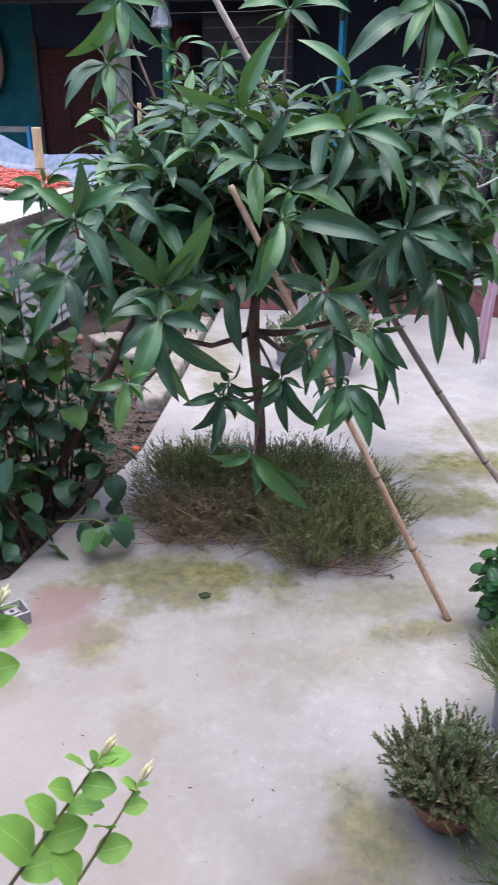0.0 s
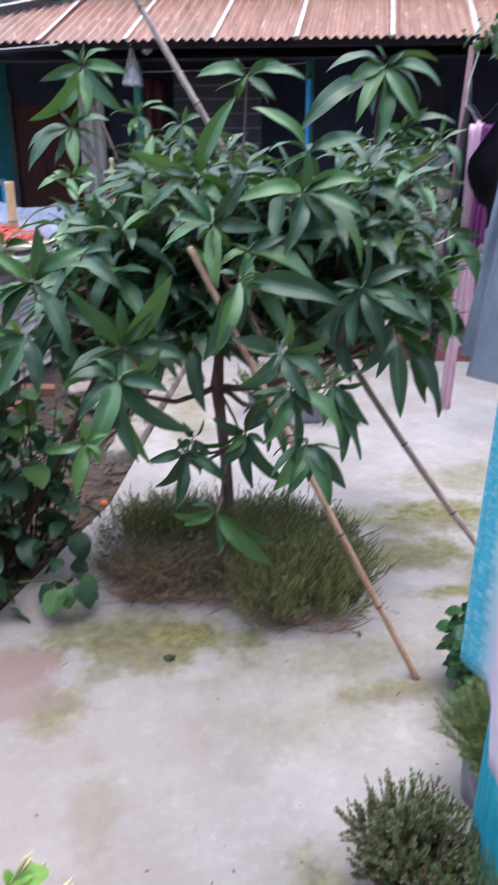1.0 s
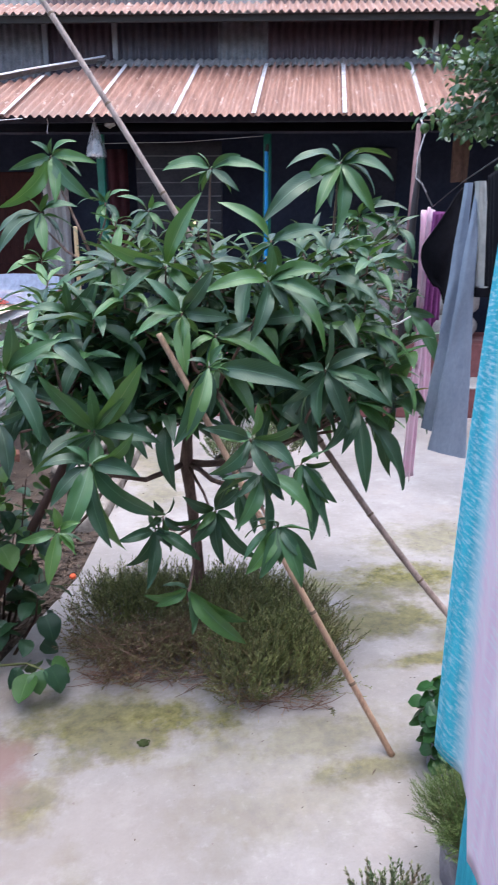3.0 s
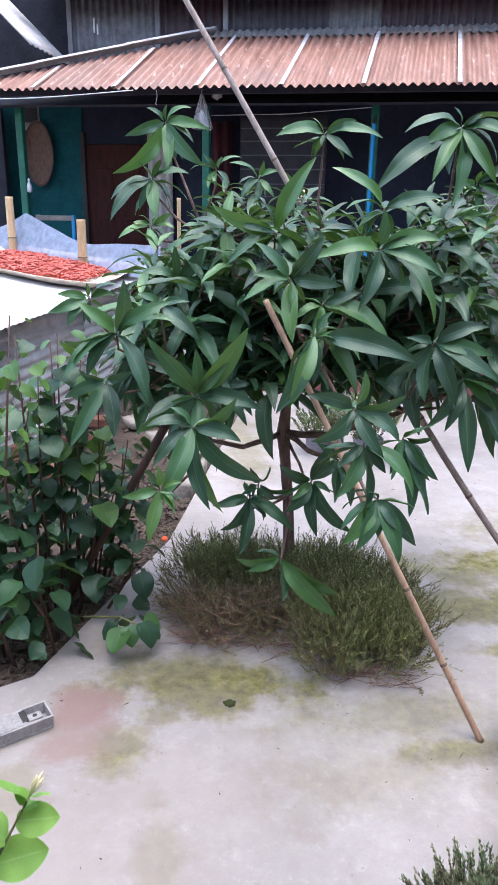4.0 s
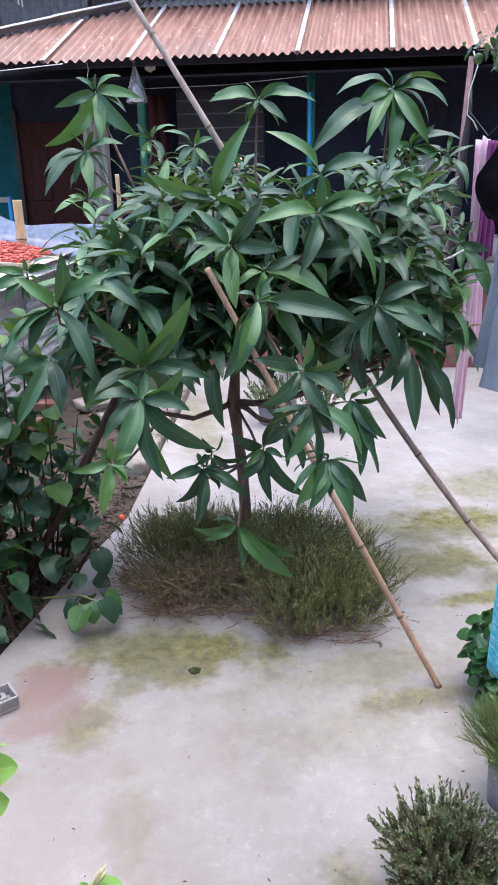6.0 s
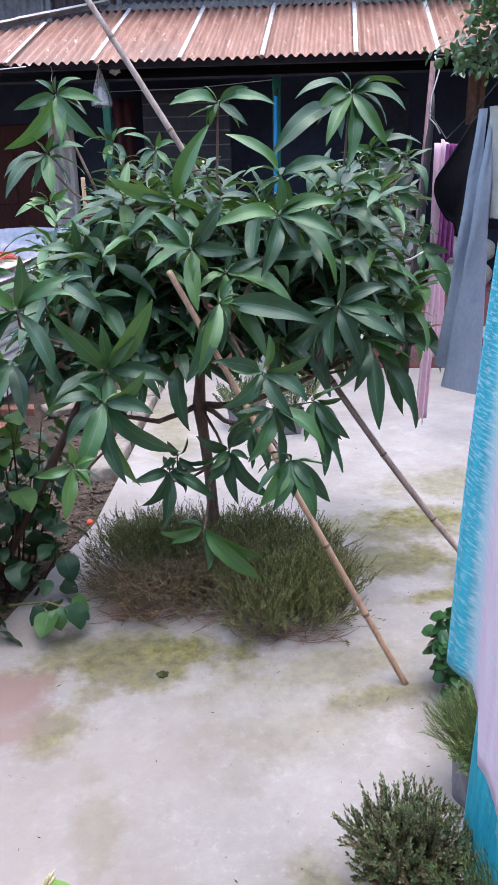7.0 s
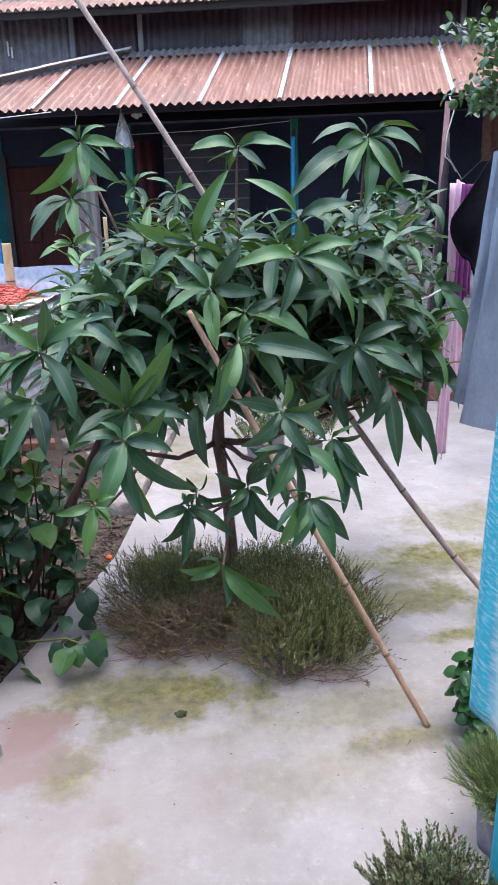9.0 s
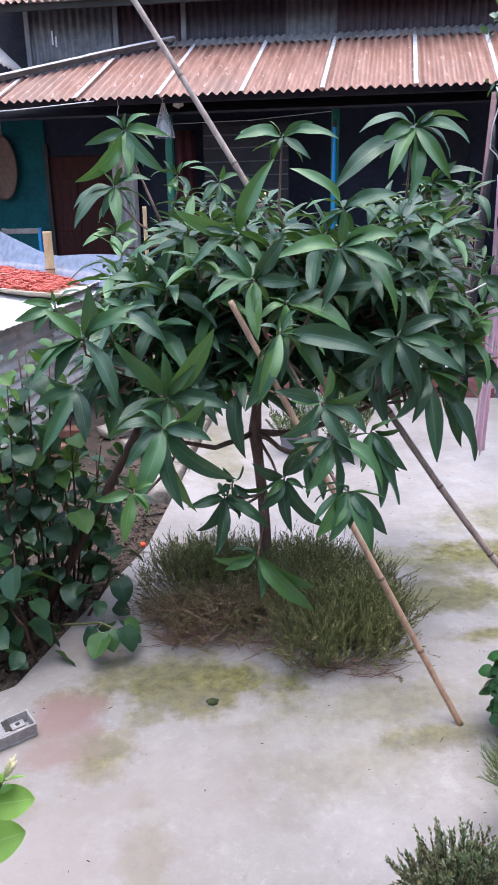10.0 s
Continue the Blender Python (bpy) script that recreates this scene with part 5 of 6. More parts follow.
potted("potted_shrub", "small-leaved bushy shrub in a shallow clay bowl", 0.175, 0.335, "clay", M_SHRUB, 430, 0.085, 0.085, 0.15, 26, 0.0115, 0.0027, 0.072, 21, 0.62)
potted("potted_feather_herb", "feathery green herb in a grey grow bag", 0.30, 0.06, "bag", M_FEATHER, 460, 0.09, 0.10, 0.20, 28, 0.018, 0.0008, 0.13, 22)
potted("potted_feather_herb", "feathery green herb in a grey grow bag", 0.47, 0.53, "bag", M_FEATHER, 620, 0.10, 0.16, 0.14, 28, 0.017, 0.0007, 0.08, 23)


def round_plant():
    rnd = random.Random(31)
    t = thing("round_leaf_plant", pose(0.60, 0.90, 0), "low plant with glossy round leaves in a grow bag", "potted plant")
    part("grow_bag", grid(36, 6, lambda a, b: (0.085 * math.cos(a * math.tau) * (1 + 0.06 * math.sin(a * 30)), 0.085 * math.sin(a * math.tau) * (1 + 0.06 * math.sin(a * 30)), 0.12 * b), 0.003), M_BAG, t, smooth=True)
    me = leaf_mesh("round_leaf", M_ROUND, 1.0, 1.12, 0.7, 0.06, oval, 7, 0.02)
    for _ in range(230):
        a, z = rnd.uniform(0, math.tau), rnd.uniform(0.05, 0.285)
        r = 0.105 * math.sqrt(max(0.05, 1 - ((z - 0.15) / 0.18) ** 2)) * rnd.uniform(0.7, 1.1)
        p = Vector((r * math.cos(a), r * math.sin(a), z))
        d = Vector((math.cos(a) + rnd.uniform(-0.5, 0.5), math.sin(a) + rnd.uniform(-0.5, 0.5), rnd.uniform(-0.7, 0.1)))
        s = rnd.uniform(0.032, 0.05)
        part("leaf", me, None, t, m=Matrix.Translation(p) @ aim(d, rnd.uniform(-0.4, 0.4)) @ Matrix.Diagonal((s, s, s, 1)))
    part("leaf_core", lathe([(0.02, 0.06), (0.075, 0.10), (0.085, 0.16), (0.06, 0.22), (0.01, 0.25)], 14), M_ROUND, t, smooth=True)
    part("stems", tube([(0, 0, 0.09), (0.01, 0.01, 0.2), (0.0, 0.02, 0.28)], [0.008, 0.006, 0.003], 6), M_TWIG, t)


round_plant()

# ---- heart-leaved bush in the bed ----
HEART = [leaf_mesh("heart_leaf", M_HEART, 1.0, 0.92, 0.25 + 0.3 * k, 0.16, heart, 9, 0.03) for k in range(3)]

HEART_Y = [leaf_mesh("heart_leaf", M_HEART_YOUNG, 1.0, 0.9, 0.2 + 0.3 * k, 0.2, heart, 9, 0.03) for k in range(2)]


def heart_bush():
    rnd = random.Random(41)
    t = thing("heart_leaf_bush", pose(-1.05, 1.75, 0), "leafy bush with heart-shaped green leaves beside the yard", "bush")
    roots = [(-1.10, 1.45, 0.55), (-0.95, 1.55, 0.45), (-1.12, 1.65, 1.08), (-0.96, 1.72, 1.10), (-0.90, 1.75, 0.6), (-1.05, 1.9, 0.75), (-1.15, 2.0, 0.9), (-0.85, 1.95, 0.62), (-1.3, 1.9, 0.95), (-1.25, 1.5, 0.7),
             (-0.95, 2.1, 0.65), (-1.05, 1.40, 0.3), (-0.92, 1.45, 0.28), (-1.2, 1.75, 0.5), (-0.8, 1.75, 0.35), (-1.35, 1.65, 0.85),
             (-1.2, 1.8, 1.02), (-1.08, 1.85, 0.95), (-1.3, 2.1, 1.0), (-1.0, 2.05, 0.85), (-0.9, 1.85, 0.8), (-1.4, 1.8, 0.9), (-1.05, 1.62, 1.19), (-1.15, 1.70, 1.22), (-1.22, 1.66, 1.14), (-0.99, 1.66, 1.12)]
    o = Vector((-1.05, 1.75, 0))
    crown, count = Crown(), 0
    for x, y, h in roots:
        p = Vector((x, y, -0.03))
        tip = p + Vector((rnd.uniform(-0.12, 0.16), rnd.uniform(-0.16, 0.06), h))
        mid = (p + tip) / 2 + Vector((rnd.uniform(-0.05, 0.05), rnd.uniform(-0.05, 0.05), 0.02))
        part("stem", tube([p - o, mid - o, tip - o], [0.007, 0.005, 0.0025], 6), M_REDSTAKE, t, smooth=True)
        n = int(7 + 13 * h)
        for k in range(n):
            f = 0.15 + 0.85 * (k + 0.5) / n
            c = p.lerp(mid, f * 2) if f < 0.5 else mid.lerp(tip, f * 2 - 1)
            a = k * 2.4 + rnd.uniform(-0.4, 0.4)
            d = Vector((math.cos(a), math.sin(a), 0.15))
            st = c + d * rnd.uniform(0.03, 0.09)
            ld = Vector((math.cos(a), math.sin(a) - 0.25, rnd.uniform(-0.95, 0.2)))
            s = rnd.uniform(0.06, 0.125) * (1.0 if f < 0.9 else 0.6) * (0.75 if h > 1.1 else 1.0)
            m = Matrix.Translation(st - o) @ aim(ld, rnd.gauss(0, 0.5)) @ Matrix.Diagonal((s, s * rnd.uniform(0.85, 1.1), s, 1))
            if count < 280:
                tall = h > 1.1 and f > 0.55 or rnd.random() < 0.06
                part("leaf", HEART_Y[rnd.randrange(2)] if tall else HEART[rnd.randrange(3)], None, t, m=m)
                count += 1
            else:
                tall = h > 1.1 and f > 0.55
                crown.add(HEART_Y[rnd.randrange(2)] if tall else HEART[rnd.randrange(3)], m, 1 if tall else 0)
    if crown.n:
        part("inner_foliage", crown.mesh("inner_foliage", [M_HEART, M_HEART_YOUNG]), None, t, kind="stuff")
    # slender open shoots that stand above the rest
    for root, tip, n in (((-0.93, 1.75), (-0.90, 1.70, 1.09), 22), ((-0.90, 1.80), (-0.83, 1.72, 1.00), 18), ((-0.98, 1.72), (-0.97, 1.68, 0.96), 20),
                         ((-0.86, 1.85), (-0.78, 1.74, 0.86), 15), ((-0.84, 1.9), (-0.68, 1.74, 0.70), 14), ((-0.83, 1.9), (-0.63, 1.76, 0.58), 11), ((-0.86, 1.92), (-0.74, 1.8, 0.50), 11)):
        p, q = Vector((root[0], root[1], -0.03)), Vector(tip)
        mid = p.lerp(q, 0.5) + Vector((rnd.uniform(-0.03, 0.02), rnd.uniform(-0.03, 0.03), 0.04))
        part("stem", tube([p - o, mid - o, q - o], [0.006, 0.004, 0.002], 6), M_REDSTAKE, t, smooth=True)
        shoot = Crown()
        for k in range(n):
            f = 0.3 + 0.71 * ((k + 0.5) / n) ** 0.75
            c = p.lerp(mid, f * 2) if f < 0.5 else mid.lerp(q, f * 2 - 1)
            a = k * 2.4 + rnd.uniform(-0.4, 0.4)
            st = c + Vector((math.cos(a), math.sin(a), 0.2)) * rnd.uniform(0.02, 0.055)
            ld = Vector((math.cos(a), math.sin(a) - 0.3, rnd.uniform(-1.0, -0.1)))
            s = rnd.uniform(0.055, 0.09) * (1.0 if f < 0.85 else 0.75)
            young = f > 0.86 or rnd.random() < 0.12
            shoot.add(HEART_Y[k % 2] if young else HEART[k % 3], Matrix.Translation(st - o) @ aim(ld, rnd.uniform(-0.5, 0.5)) @ Matrix.Diagonal((s, s, s, 1)), 1 if young else 0)
        part("shoot_foliage", shoot.mesh("shoot_foliage", [M_HEART, M_HEART_YOUNG]), None, t, kind="stuff")
    # a low trailing shoot over the cement
    part("stem", tube([Vector((-0.85, 1.6, 0.05)) - o, Vector((-0.7, 1.5, 0.11)) - o, Vector((-0.62, 1.45, 0.10)) - o], [0.005, 0.004, 0.002], 6), M_TWIG, t)
    for k in range(9):
        a = k * 2.4
        m = Matrix.Translation(Vector((-0.66 + 0.05 * math.cos(a), 1.47 + 0.04 * math.sin(a), 0.10 + 0.01 * (k % 3))) - o) @ aim(Vector((math.cos(a), math.sin(a) - 0.4, -0.7)), 0.2 * math.sin(k)) @ Matrix.Diagonal((0.075 + 0.025 * (k % 2), 0.075 + 0.025 * (k % 2), 0.085, 1))
        part("leaf", HEART_Y[0] if k > 6 else HEART[k % 3], None, t, m=m)


heart_bush()
fl = tagged(part("fallen_flower", lathe([(0.003, 0), (0.012, 0.004), (0.016, 0.014), (0.006, 0.018)], 9), M_FLOWER, smooth=True), "single orange-red flower head in the bed", "flower")
fl.matrix_world = pose(-0.60, 2.28, 0.03, 25, 10, 0)

# ---- near sprig at the lower edge ----
SPRIG = [leaf_mesh("sprig_leaf", M_SPRIG, 1.0, 0.78, 0.2 + 0.35 * k, 0.16, oval, 14, 0.025) for k in range(2)]


def sprig(root, tip, n, seed, size):
    rnd = random.Random(seed)
    root, tip = Vector(root), Vector(tip)
    t = thing("leafy_shoot", Matrix.Translation(root), "fresh light green leafy shoot with pale buds", "shoot", "near leafy shoots")
    mid = (root + tip) / 2 + Vector((0.01, 0.0, 0.015))
    foot = Vector((-0.85, -0.25, 0)) - root
    part("stem", tube([foot, foot.lerp(Vector(), 0.6) + Vector((-0.08, 0, 0.02)), Vector(), mid - root, tip - root], [0.005, 0.004, 0.0022, 0.0017, 0.001], 6), M_TWIG, t, smooth=True)
    ax = (tip - root).normalized()
    s = ax.cross(Vector((0, 1, 0))).normalized()
    for k in range(n):
        f = 0.1 + 0.85 * k / max(1, n - 1)
        c = (Vector().lerp(mid - root, f * 2) if f < 0.5 else (mid - root).lerp(tip - root, f * 2 - 1))
        d = s * (1 if k % 2 else -1) + ax * 0.55 + Vector((0, rnd.uniform(-0.5, 0.3), 0.1))
        z = size * (1.1 - 0.55 * f) * rnd.uniform(0.85, 1.1)
        part("leaf", SPRIG[k % 2], None, t, m=Matrix.Translation(c) @ aim(d, rnd.uniform(-0.7, 0.7)) @ Matrix.Diagonal((z, z, z, 1)))
    for k in range(3):
        d = ax + s * 0.16 * (k - 1) + Vector((0, 0.1 * (k % 2), 0))
        q = tip - root
        part("bud", tube([q, q + d * 0.008, q + d * 0.015, q + d * (0.021 + 0.004 * (k % 2))], [0.0012, 0.0028, 0.0024, 0.0006], 7), M_BUD, t, "pale unfolding bud", smooth=True)
    for k in range(3):
        z = size * (0.34 - 0.05 * k)
        d = ax * 0.8 + s * (0.8 if k % 2 else -0.8)
        part("leaf", SPRIG[k % 2], None, t, m=Matrix.Translation((tip - root) * (0.97 - 0.03 * k)) @ aim(d, rnd.uniform(-0.6, 0.6)) @ Matrix.Diagonal((z, z, z, 1)))


sprig((-0.625, -0.15, 0.785), (-0.540, -0.13, 0.940), 6, 51, 0.064)
sprig((-0.555, -0.19, 0.635), (-0.455, -0.15, 0.765), 9, 52, 0.056)
sprig((-0.515, -0.21, 0.60), (-0.418, -0.16, 0.735), 6, 53, 0.042)

# ---- poles and stakes ----
bamboo("long_bamboo_pole", (0.970, 1.53, 0), (-0.705, 2.34, 2.60), 0.0135, 0.010, M_BAMBOO_GREY, "long weathered bamboo pole leaning through the tree", 9, 0.01, sag=0.105)
bamboo("short_bamboo_prop", (0.427, 0.978, 0), (-0.207, 1.51, 1.228), 0.0098, 0.0098, M_BAMBOO, "tan bamboo prop leaning against the mango tree", 6, 0.0)
st = tagged(part("wooden_stake", tube([(0, 0, 0), (0.24, -0.01, 0.42), (0.46, -0.02, 0.82)], [0.018, 0.017, 0.016], 10), M_REDSTAKE, smooth=True), "dark reddish wooden stake propping a branch", "stake")
st.location = (-0.98, 1.78, -0.03)

cp = tagged(part("concrete_post", box((0, 0, 0.45), (0.11, 0.11, 0.9), 0.015), M_CEMENT), "short pale concrete post standing in the yard", "post")
cp.matrix_world = pose(0.47, 3.85, 0, 0, 0, 8)
potted("potted_shrub", "small scraggly shrub in a grow bag by the post", 0.62, 3.5, "bag", M_SHRUB, 150, 0.10, 0.16, 0.34, 18, 0.028, 0.005, 0.13, 24, 0.3)
potted("potted_shrub", "small scraggly shrub in a grow bag by the post", 0.33, 3.7, "bag", M_SHRUB, 120, 0.09, 0.12, 0.22, 18, 0.024, 0.0045, 0.1, 25, 0.3)


def trough():
    t = thing("metal_trough", pose(-0.945, 1.055, 0, 0, 0, 32) @ Matrix.Scale(0.88, 4), "small dull cast-metal trough lying on the cement", "trough")
    part("base", box((0, 0, 0.006), (0.21, 0.085, 0.012), 0.004), M_ALU, t)
    for s in (-1, 1):
        part("side", box((0, s * 0.040, 0.028), (0.21, 0.007, 0.05), 0.003, pose(0, 0, 0, -8 * s)), M_ALU, t)
    for x in (-0.102, 0.102):
        part("end", box((x, 0, 0.028), (0.007, 0.084, 0.05), 0.003), M_ALU, t)
    part("cover", box((-0.04, 0, 0.053), (0.12, 0.084, 0.005), 0.002), M_ALU, t)
    # solid dark block painted as the shade inside an opening
    part("recess", box((0.018, 0, 0.054), (0.022, 0.06, 0.006), 0.002), M_DARK, t)
    br = part("bracket", box((0.05, -0.02, 0.056), (0.045, 0.034, 0.008), 0.003), M_ALU, t)
    # flat dark disc gives the hole's shade by colour alone
    part("hole", lathe([(0.008, 0.0605), (0.008, 0.0612)], 14), M_DARK, br, m=pose(0.05, -0.02, 0))


trough()

# ---- washing line ----
LINE = [Vector((-0.30, -1.20, 1.78)), Vector((0.28, 0.36, 1.64)), Vector((0.77, 1.5, 1.69)), Vector((0.90, 2.0, 1.64)), Vector((1.95, 4.66, 2.05))]
pole = thing("washing_line_pole", pose(2.07, 4.70, 0) @ Matrix.Diagonal((1.05, 1.05, 1.073, 1)), "leaning reddish iron pole with black wrapping carrying the washing line", "pole")
part("shaft", tube([(-0.19, 0, -0.02), (-0.125, 0, 1.2), (-0.085, 0, 2.22)], [0.024, 0.022, 0.02], 10), M_POLE, pole, smooth=True)
part("black_wrap", tube([(-0.172, -0.008, 0.0), (-0.122, -0.01, 1.0), (-0.090, -0.01, 1.7), (-0.078, -0.008, 1.9), (-0.072, -0.008, 2.02)], [0.032, 0.031, 0.028, 0.022, 0.006], 10), M_BLACKWRAP, pole, "black plastic wrapping", smooth=True)
part("loose_wire", tube([(-0.085, -0.02, 2.25), (-0.05, -0.03, 2.16), (-0.095, -0.03, 2.0), (-0.10, -0.03, 1.86), (-0.05, -0.03, 1.82), (-0.01, -0.03, 1.76)], [0.005] * 6, 6), M_WIRE, pole, "curling pale wire", smooth=True)
tagged(part("washing_line", tube(LINE, [0.0018] * 5, 6), M_BLACKWRAP), "thin washing line hung with clothes", "washing line")


def cloth(name, mt, label, p, q, low_p, low_q, folds, depth, thick=0.003, bow=0.0, nu=36, nv=30, uv=False, ragged=0.0, hem=None):
    """Cloth pegged from p to q whose lower corners hang at low_p and low_q."""
    p, q, a, b = (Vector(v) for v in (p, q, low_p, low_q))
    n = (q - p).cross(Vector((0, 0, 1))).normalized()

    def fn(s, t):
        c = p.lerp(q, s).lerp(a.lerp(b, s), t)
        return c + n * (depth * math.sin(s * folds * math.tau + 0.8 * t) * (0.35 + 0.65 * t) + bow * math.sin(t * math.pi)) + Vector((0, 0, ragged * t ** 8 * noise.noise((s * 9, 0, 5)) + (0.0 if hem is None else t ** 2 * hem(s))))
    ob = part(name, grid(nu, nv, fn, thick, uv), mt, smooth=True)
    return tagged(ob, label, "clothing")


cloth("pink_scarf", M_PINK, "long pale pink scarf hanging from the washing line", (0.880, 2.0, 1.64), (0.94, 2.04, 1.62), (0.838, 2.0, 0.51), (0.905, 2.03, 0.515), 2.0, 0.009, ragged=0.03)
cloth("pink_scarf", M_PINK, "long pale pink scarf hanging from the washing line", (0.875, 2.05, 1.63), (0.955, 2.09, 1.63), (0.885, 2.05, 0.80), (0.985, 2.08, 0.74), 2, 0.012, ragged=0.03)
cloth("purple_cloth", M_PURPLE, "crumpled purple cloth on the washing line", (0.885, 1.96, 1.62), (0.95, 1.98, 1.62), (0.862, 1.95, 1.17), (0.945, 1.98, 1.20), 3, 0.016, ragged=0.06)


def shirt():
    def fn(s, t):
        left = 0.878 - 0.125 * min(1.0, t / 0.58) ** 0.8 + 0.06 * max(0.0, t - 0.66) ** 1.5 * 4
        x = left + (0.965 - left) * s
        y = 1.72 + 0.05 * s + 0.018 * math.sin(s * 9 + 3 * t) * (0.3 + t) + 0.02 * math.sin(s * 4 - 6 * t)
        return (x, y, 1.69 - 0.34 * t - 0.05 * t * math.sin(min(1, s * 1.4) * math.pi) + 0.015 * math.sin(s * 14) * t)
    return tagged(part("black_shirt", grid(28, 24, fn, 0.006), M_BLACK, smooth=True), "black shirt bunched over the washing line", "clothing")


shirt()


def trousers():
    t = thing("trousers", Matrix.Translation((0.828, 1.5, 1.69)), "faded grey-blue trousers hanging pinched from the line", "clothing")
    # per leg: centre at top and bottom, half width at top and bottom, length, depth behind
    for c0, c1, w0, w1, lo, y0, mt in ((-0.004, -0.037, 0.008, 0.073, -0.905, 0.0, M_DENIM), (-0.012, -0.05, 0.010, 0.066, -0.84, 0.055, M_DENIM), (-0.005, 0.045, 0.016, 0.033, -0.345, -0.01, M_LINING)):
        def fn(a, b):
            ang = a * math.tau
            wid = w0 + (w1 - w0) * b ** 1.25
            crease = 0.0012 * math.sin(5 * ang + 5 * b) + 0.004 * noise.noise((ang, b * 6, lo * 9))
            return (c0 + (c1 - c0) * b + (wid + crease) * math.cos(ang), y0 + (0.016 + 0.010 * b + crease * 1.5) * math.sin(ang), lo * b - 0.02 * math.cos(ang) * b)
        part("leg", grid(44, 34, fn), mt, t, smooth=True)
    part("cuff", grid(30, 3, lambda a, b: (0.045 + 0.037 * math.cos(a * math.tau), -0.01 + 0.028 * math.sin(a * math.tau), -0.33 - 0.03 * b)), M_BLACK, t, "dark frayed cuff", smooth=True)


trousers()
cloth("dark_trousers", M_BLACK, "black knitted garment hanging on the washing line", (0.812, 1.42, 1.70), (0.69, 1.15, 1.69), (0.842, 1.42, 1.37), (0.73, 1.15, 1.36), 3, 0.012)
shawl = thing("patterned_shawl", Matrix(), "turquoise and lilac streaked shawl draped over the washing line", "clothing")
for nm, mt, pts, uvs, st in (("front_layer", M_SARI, ((0.340, 0.47, 1.66), (0.03, -0.40, 1.69), (0.291, 0.45, 0.492), (0.06, -0.38, 0.513)), True, lambda s: float(np.interp(s, [0, 0.21, 0.26, 0.285, 0.48, 1], [0, 0.085, 0.06, -0.04, 0.04, 0.12]))),
                             ("back_layer", M_TURQ, ((0.40, 0.41, 1.62), (0.08, -0.40, 1.65), (0.325, 0.375, 0.04), (0.10, -0.40, 0.05)), False, None)):
    ob = cloth(nm, mt, "", *pts, 2, 0.010, uv=uvs, nu=90, nv=40, bow=0.012, hem=st)
    del ob["category"]
    ob.parent = shawl

# ---- citrus tree ----
CIT = [leaf_mesh("citrus_leaf", M_CITRUS, 1.0, 0.5, 0.3 + 0.3 * k, 0.2, oval, 6) for k in range(3)]


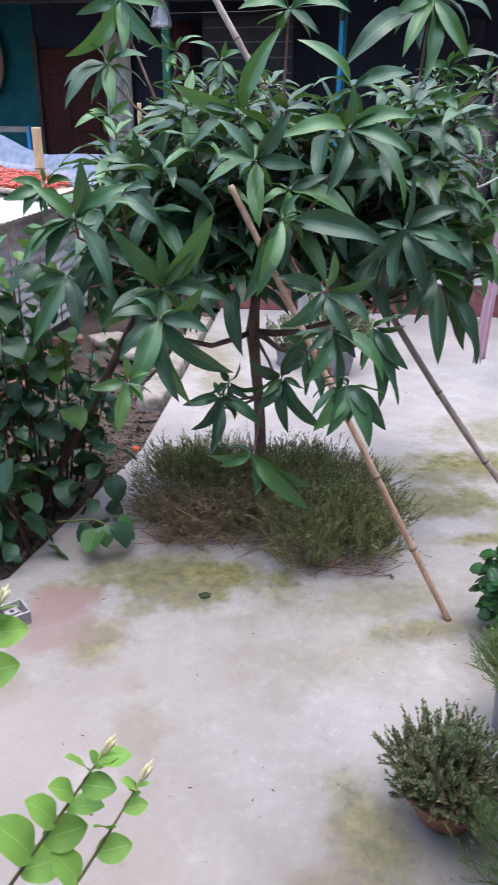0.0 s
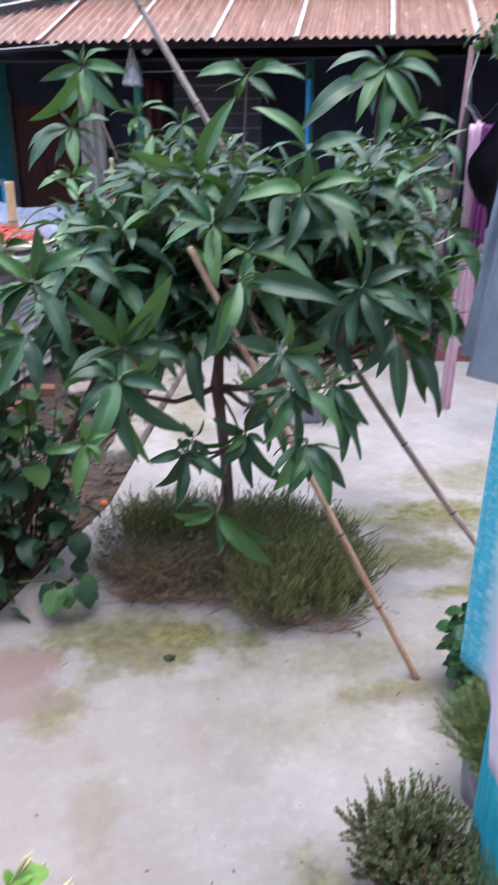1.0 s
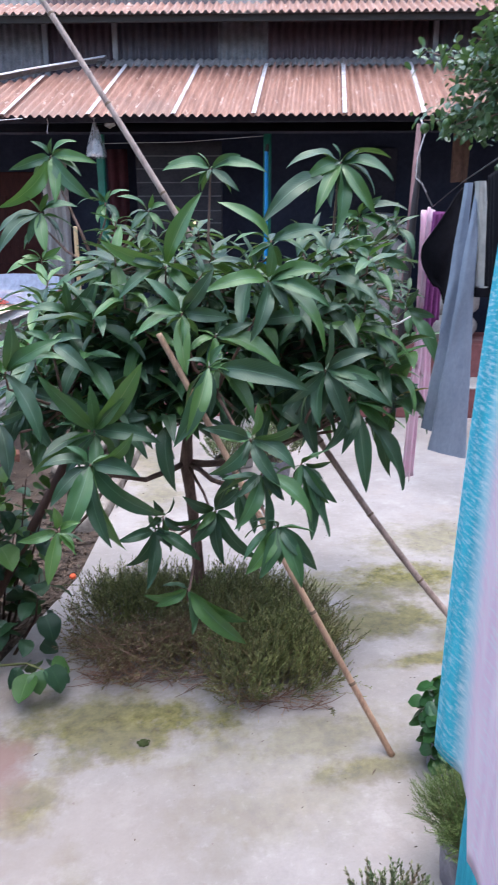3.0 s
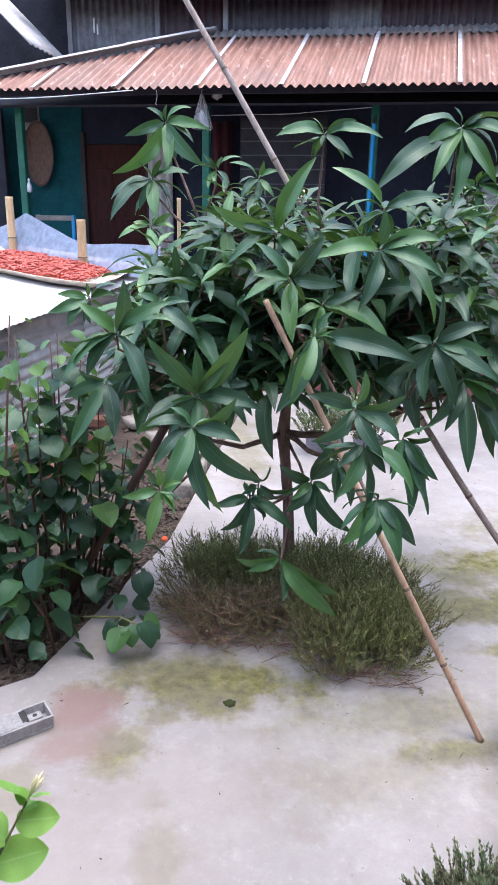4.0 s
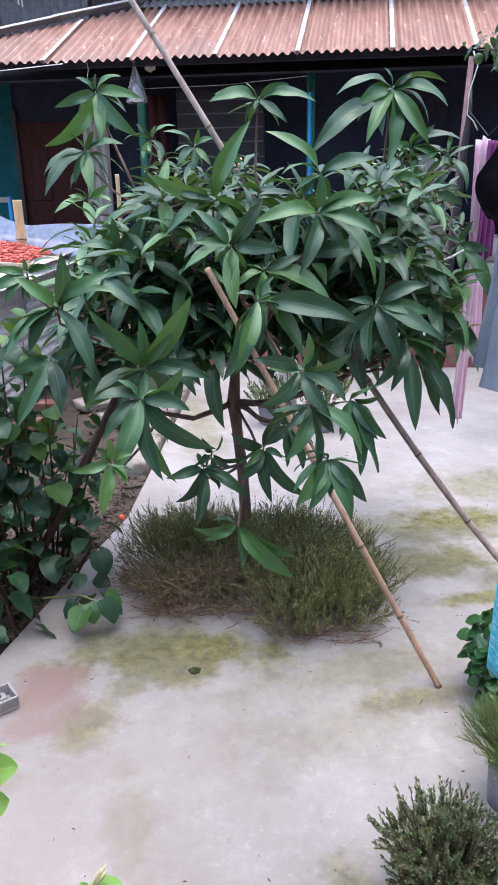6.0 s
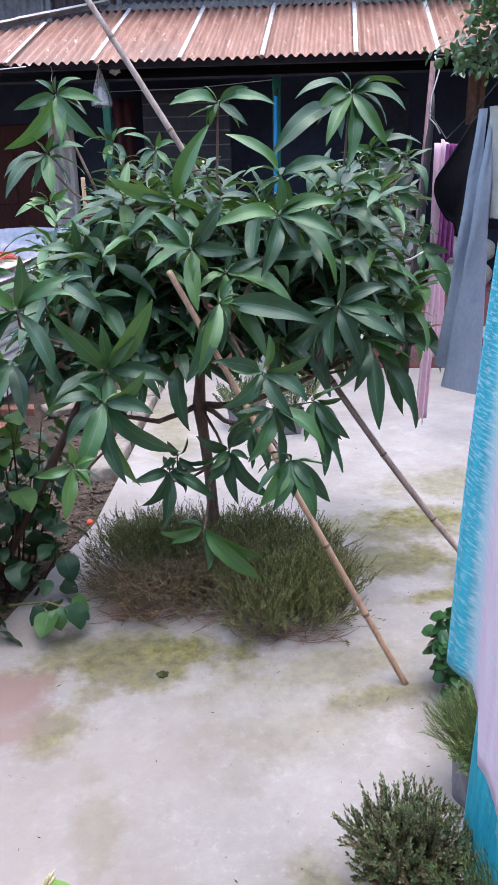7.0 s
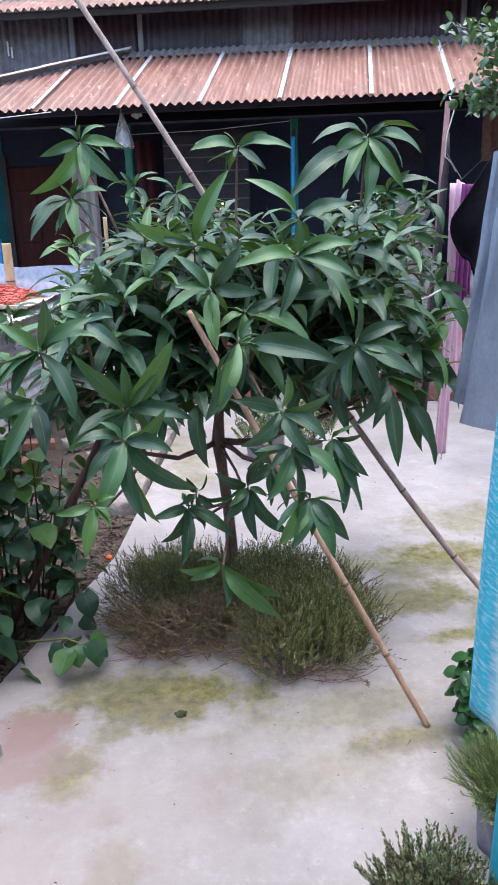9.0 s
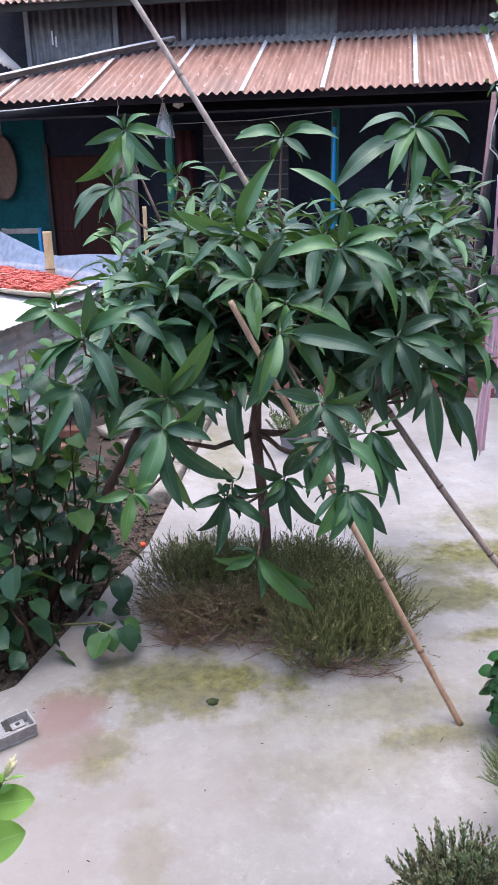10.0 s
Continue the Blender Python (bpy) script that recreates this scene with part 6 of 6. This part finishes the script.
def citrus():
    rnd = random.Random(61)
    o = Vector((2.40, 3.35, 0))
    t = thing("citrus_tree", Matrix.Translation(o), "dense dark-leaved citrus tree with small green fruit", "tree")
    part("trunk", tube([(0, 0, -0.05), (-0.03, 0, 0.8), (-0.1, 0, 1.7), (-0.2, -0.03, 2.4)], [0.06, 0.05, 0.04, 0.02], 10), M_BARK, t, smooth=True)
    crown = Crown()
    tips = []
    for k in range(46):
        d = Vector((rnd.gauss(0, 1), rnd.gauss(0, 1), rnd.gauss(0.1, 0.8))).normalized() * rnd.uniform(0.55, 1.0)
        tip = Vector((-0.22 + 0.82 * d.x, 0.6 * d.y, 2.40 + 0.62 * d.z))
        root = Vector((-0.12, 0, 2.0 + 0.3 * rnd.random()))
        mid = root.lerp(tip, 0.55) + Vector((0, 0, 0.08))
        part("limb", tube([root, mid, tip], [0.014, 0.009, 0.003], 6), M_BARK, t, smooth=True)
        tips.append(tip)
        for n in range(100):
            f = rnd.uniform(0.35, 1.02)
            c = root.lerp(mid, f * 2) if f < 0.5 else mid.lerp(tip, f * 2 - 1)
            c = c + Vector((rnd.gauss(0, 0.055), rnd.gauss(0, 0.055), rnd.gauss(0, 0.05)))
            dd = Vector((rnd.gauss(0, 1), rnd.gauss(0, 1) - 0.3, rnd.gauss(-0.3, 0.6)))
            s = rnd.uniform(0.045, 0.075)
            crown.add(CIT[rnd.randrange(3)], Matrix.Translation(c) @ aim(dd, rnd.uniform(-1, 1)) @ Matrix.Diagonal((s, s, s, 1)))
    part("crown", crown.mesh("crown", [M_CITRUS]), None, t, kind="stuff")
    fr = finish(lathe([(0.002, -0.03), (0.016, -0.026), (0.028, -0.01), (0.03, 0.004), (0.022, 0.022), (0.006, 0.03)], 14), "fruit", M_FRUIT, True)
    for k in range(8):
        part("fruit", fr, None, t, m=Matrix.Translation(tips[k * 3] + Vector((0.0, -0.03, -0.05))))


citrus()


# ---- bits blown over the yard ----
def yard_bits():
    rnd = random.Random(77)
    bm = bmesh.new()
    for _ in range(260):
        x, y = rnd.uniform(-0.95, 1.6), rnd.uniform(0.1, 3.6)
        if x < -0.9 + (y - 1.3) * 0.3:
            continue
        a, ln, w = rnd.uniform(0, math.tau), rnd.uniform(0.002, 0.007) * (3.0 if rnd.random() < 0.12 else 1), rnd.uniform(0.001, 0.0028)
        d, n = Vector((math.cos(a), math.sin(a), 0)), Vector((-math.sin(a), math.cos(a), 0))
        c = Vector((x, y, 0.0015))
        top = c + Vector((0, 0, 0.002))
        ring = [bm.verts.new(v) for v in (c - d * ln, c + n * w, c + d * ln, c - n * w)]
        tip = bm.verts.new(top)
        for k in range(4):
            bm.faces.new((ring[k], ring[(k + 1) % 4], tip))
    tagged(part("yard_bits", bm, M_LITTER, kind="stuff"), "small dark bits of leaf and grit on the cement", "litter")


yard_bits()
tuft = tagged(part("moss_tuft", grid(20, 8, lambda a, b: ((0.019 + 0.004 * math.sin(a * 31)) * math.cos(a * math.tau) * math.sin(b * 1.57), (0.016 + 0.003 * math.sin(a * 44)) * math.sin(a * math.tau) * math.sin(b * 1.57), 0.011 * math.cos(b * 1.57) + 0.0015 * math.sin(a * 60 + b * 9))), M_TUFT, smooth=True), "small dark green moss tuft on the cement", "moss")
tuft.location = (-0.317, 1.163, 0.002)
bare = tagged(part("bare_twig", tube([(0.52, 1.72, 1.19), (0.60, 1.70, 1.205), (0.66, 1.69, 1.225), (0.70, 1.68, 1.25)], [0.006, 0.005, 0.0045, 0.003], 6), M_WIRE, smooth=True), "pale bare twig caught in the mango leaves", "twig")
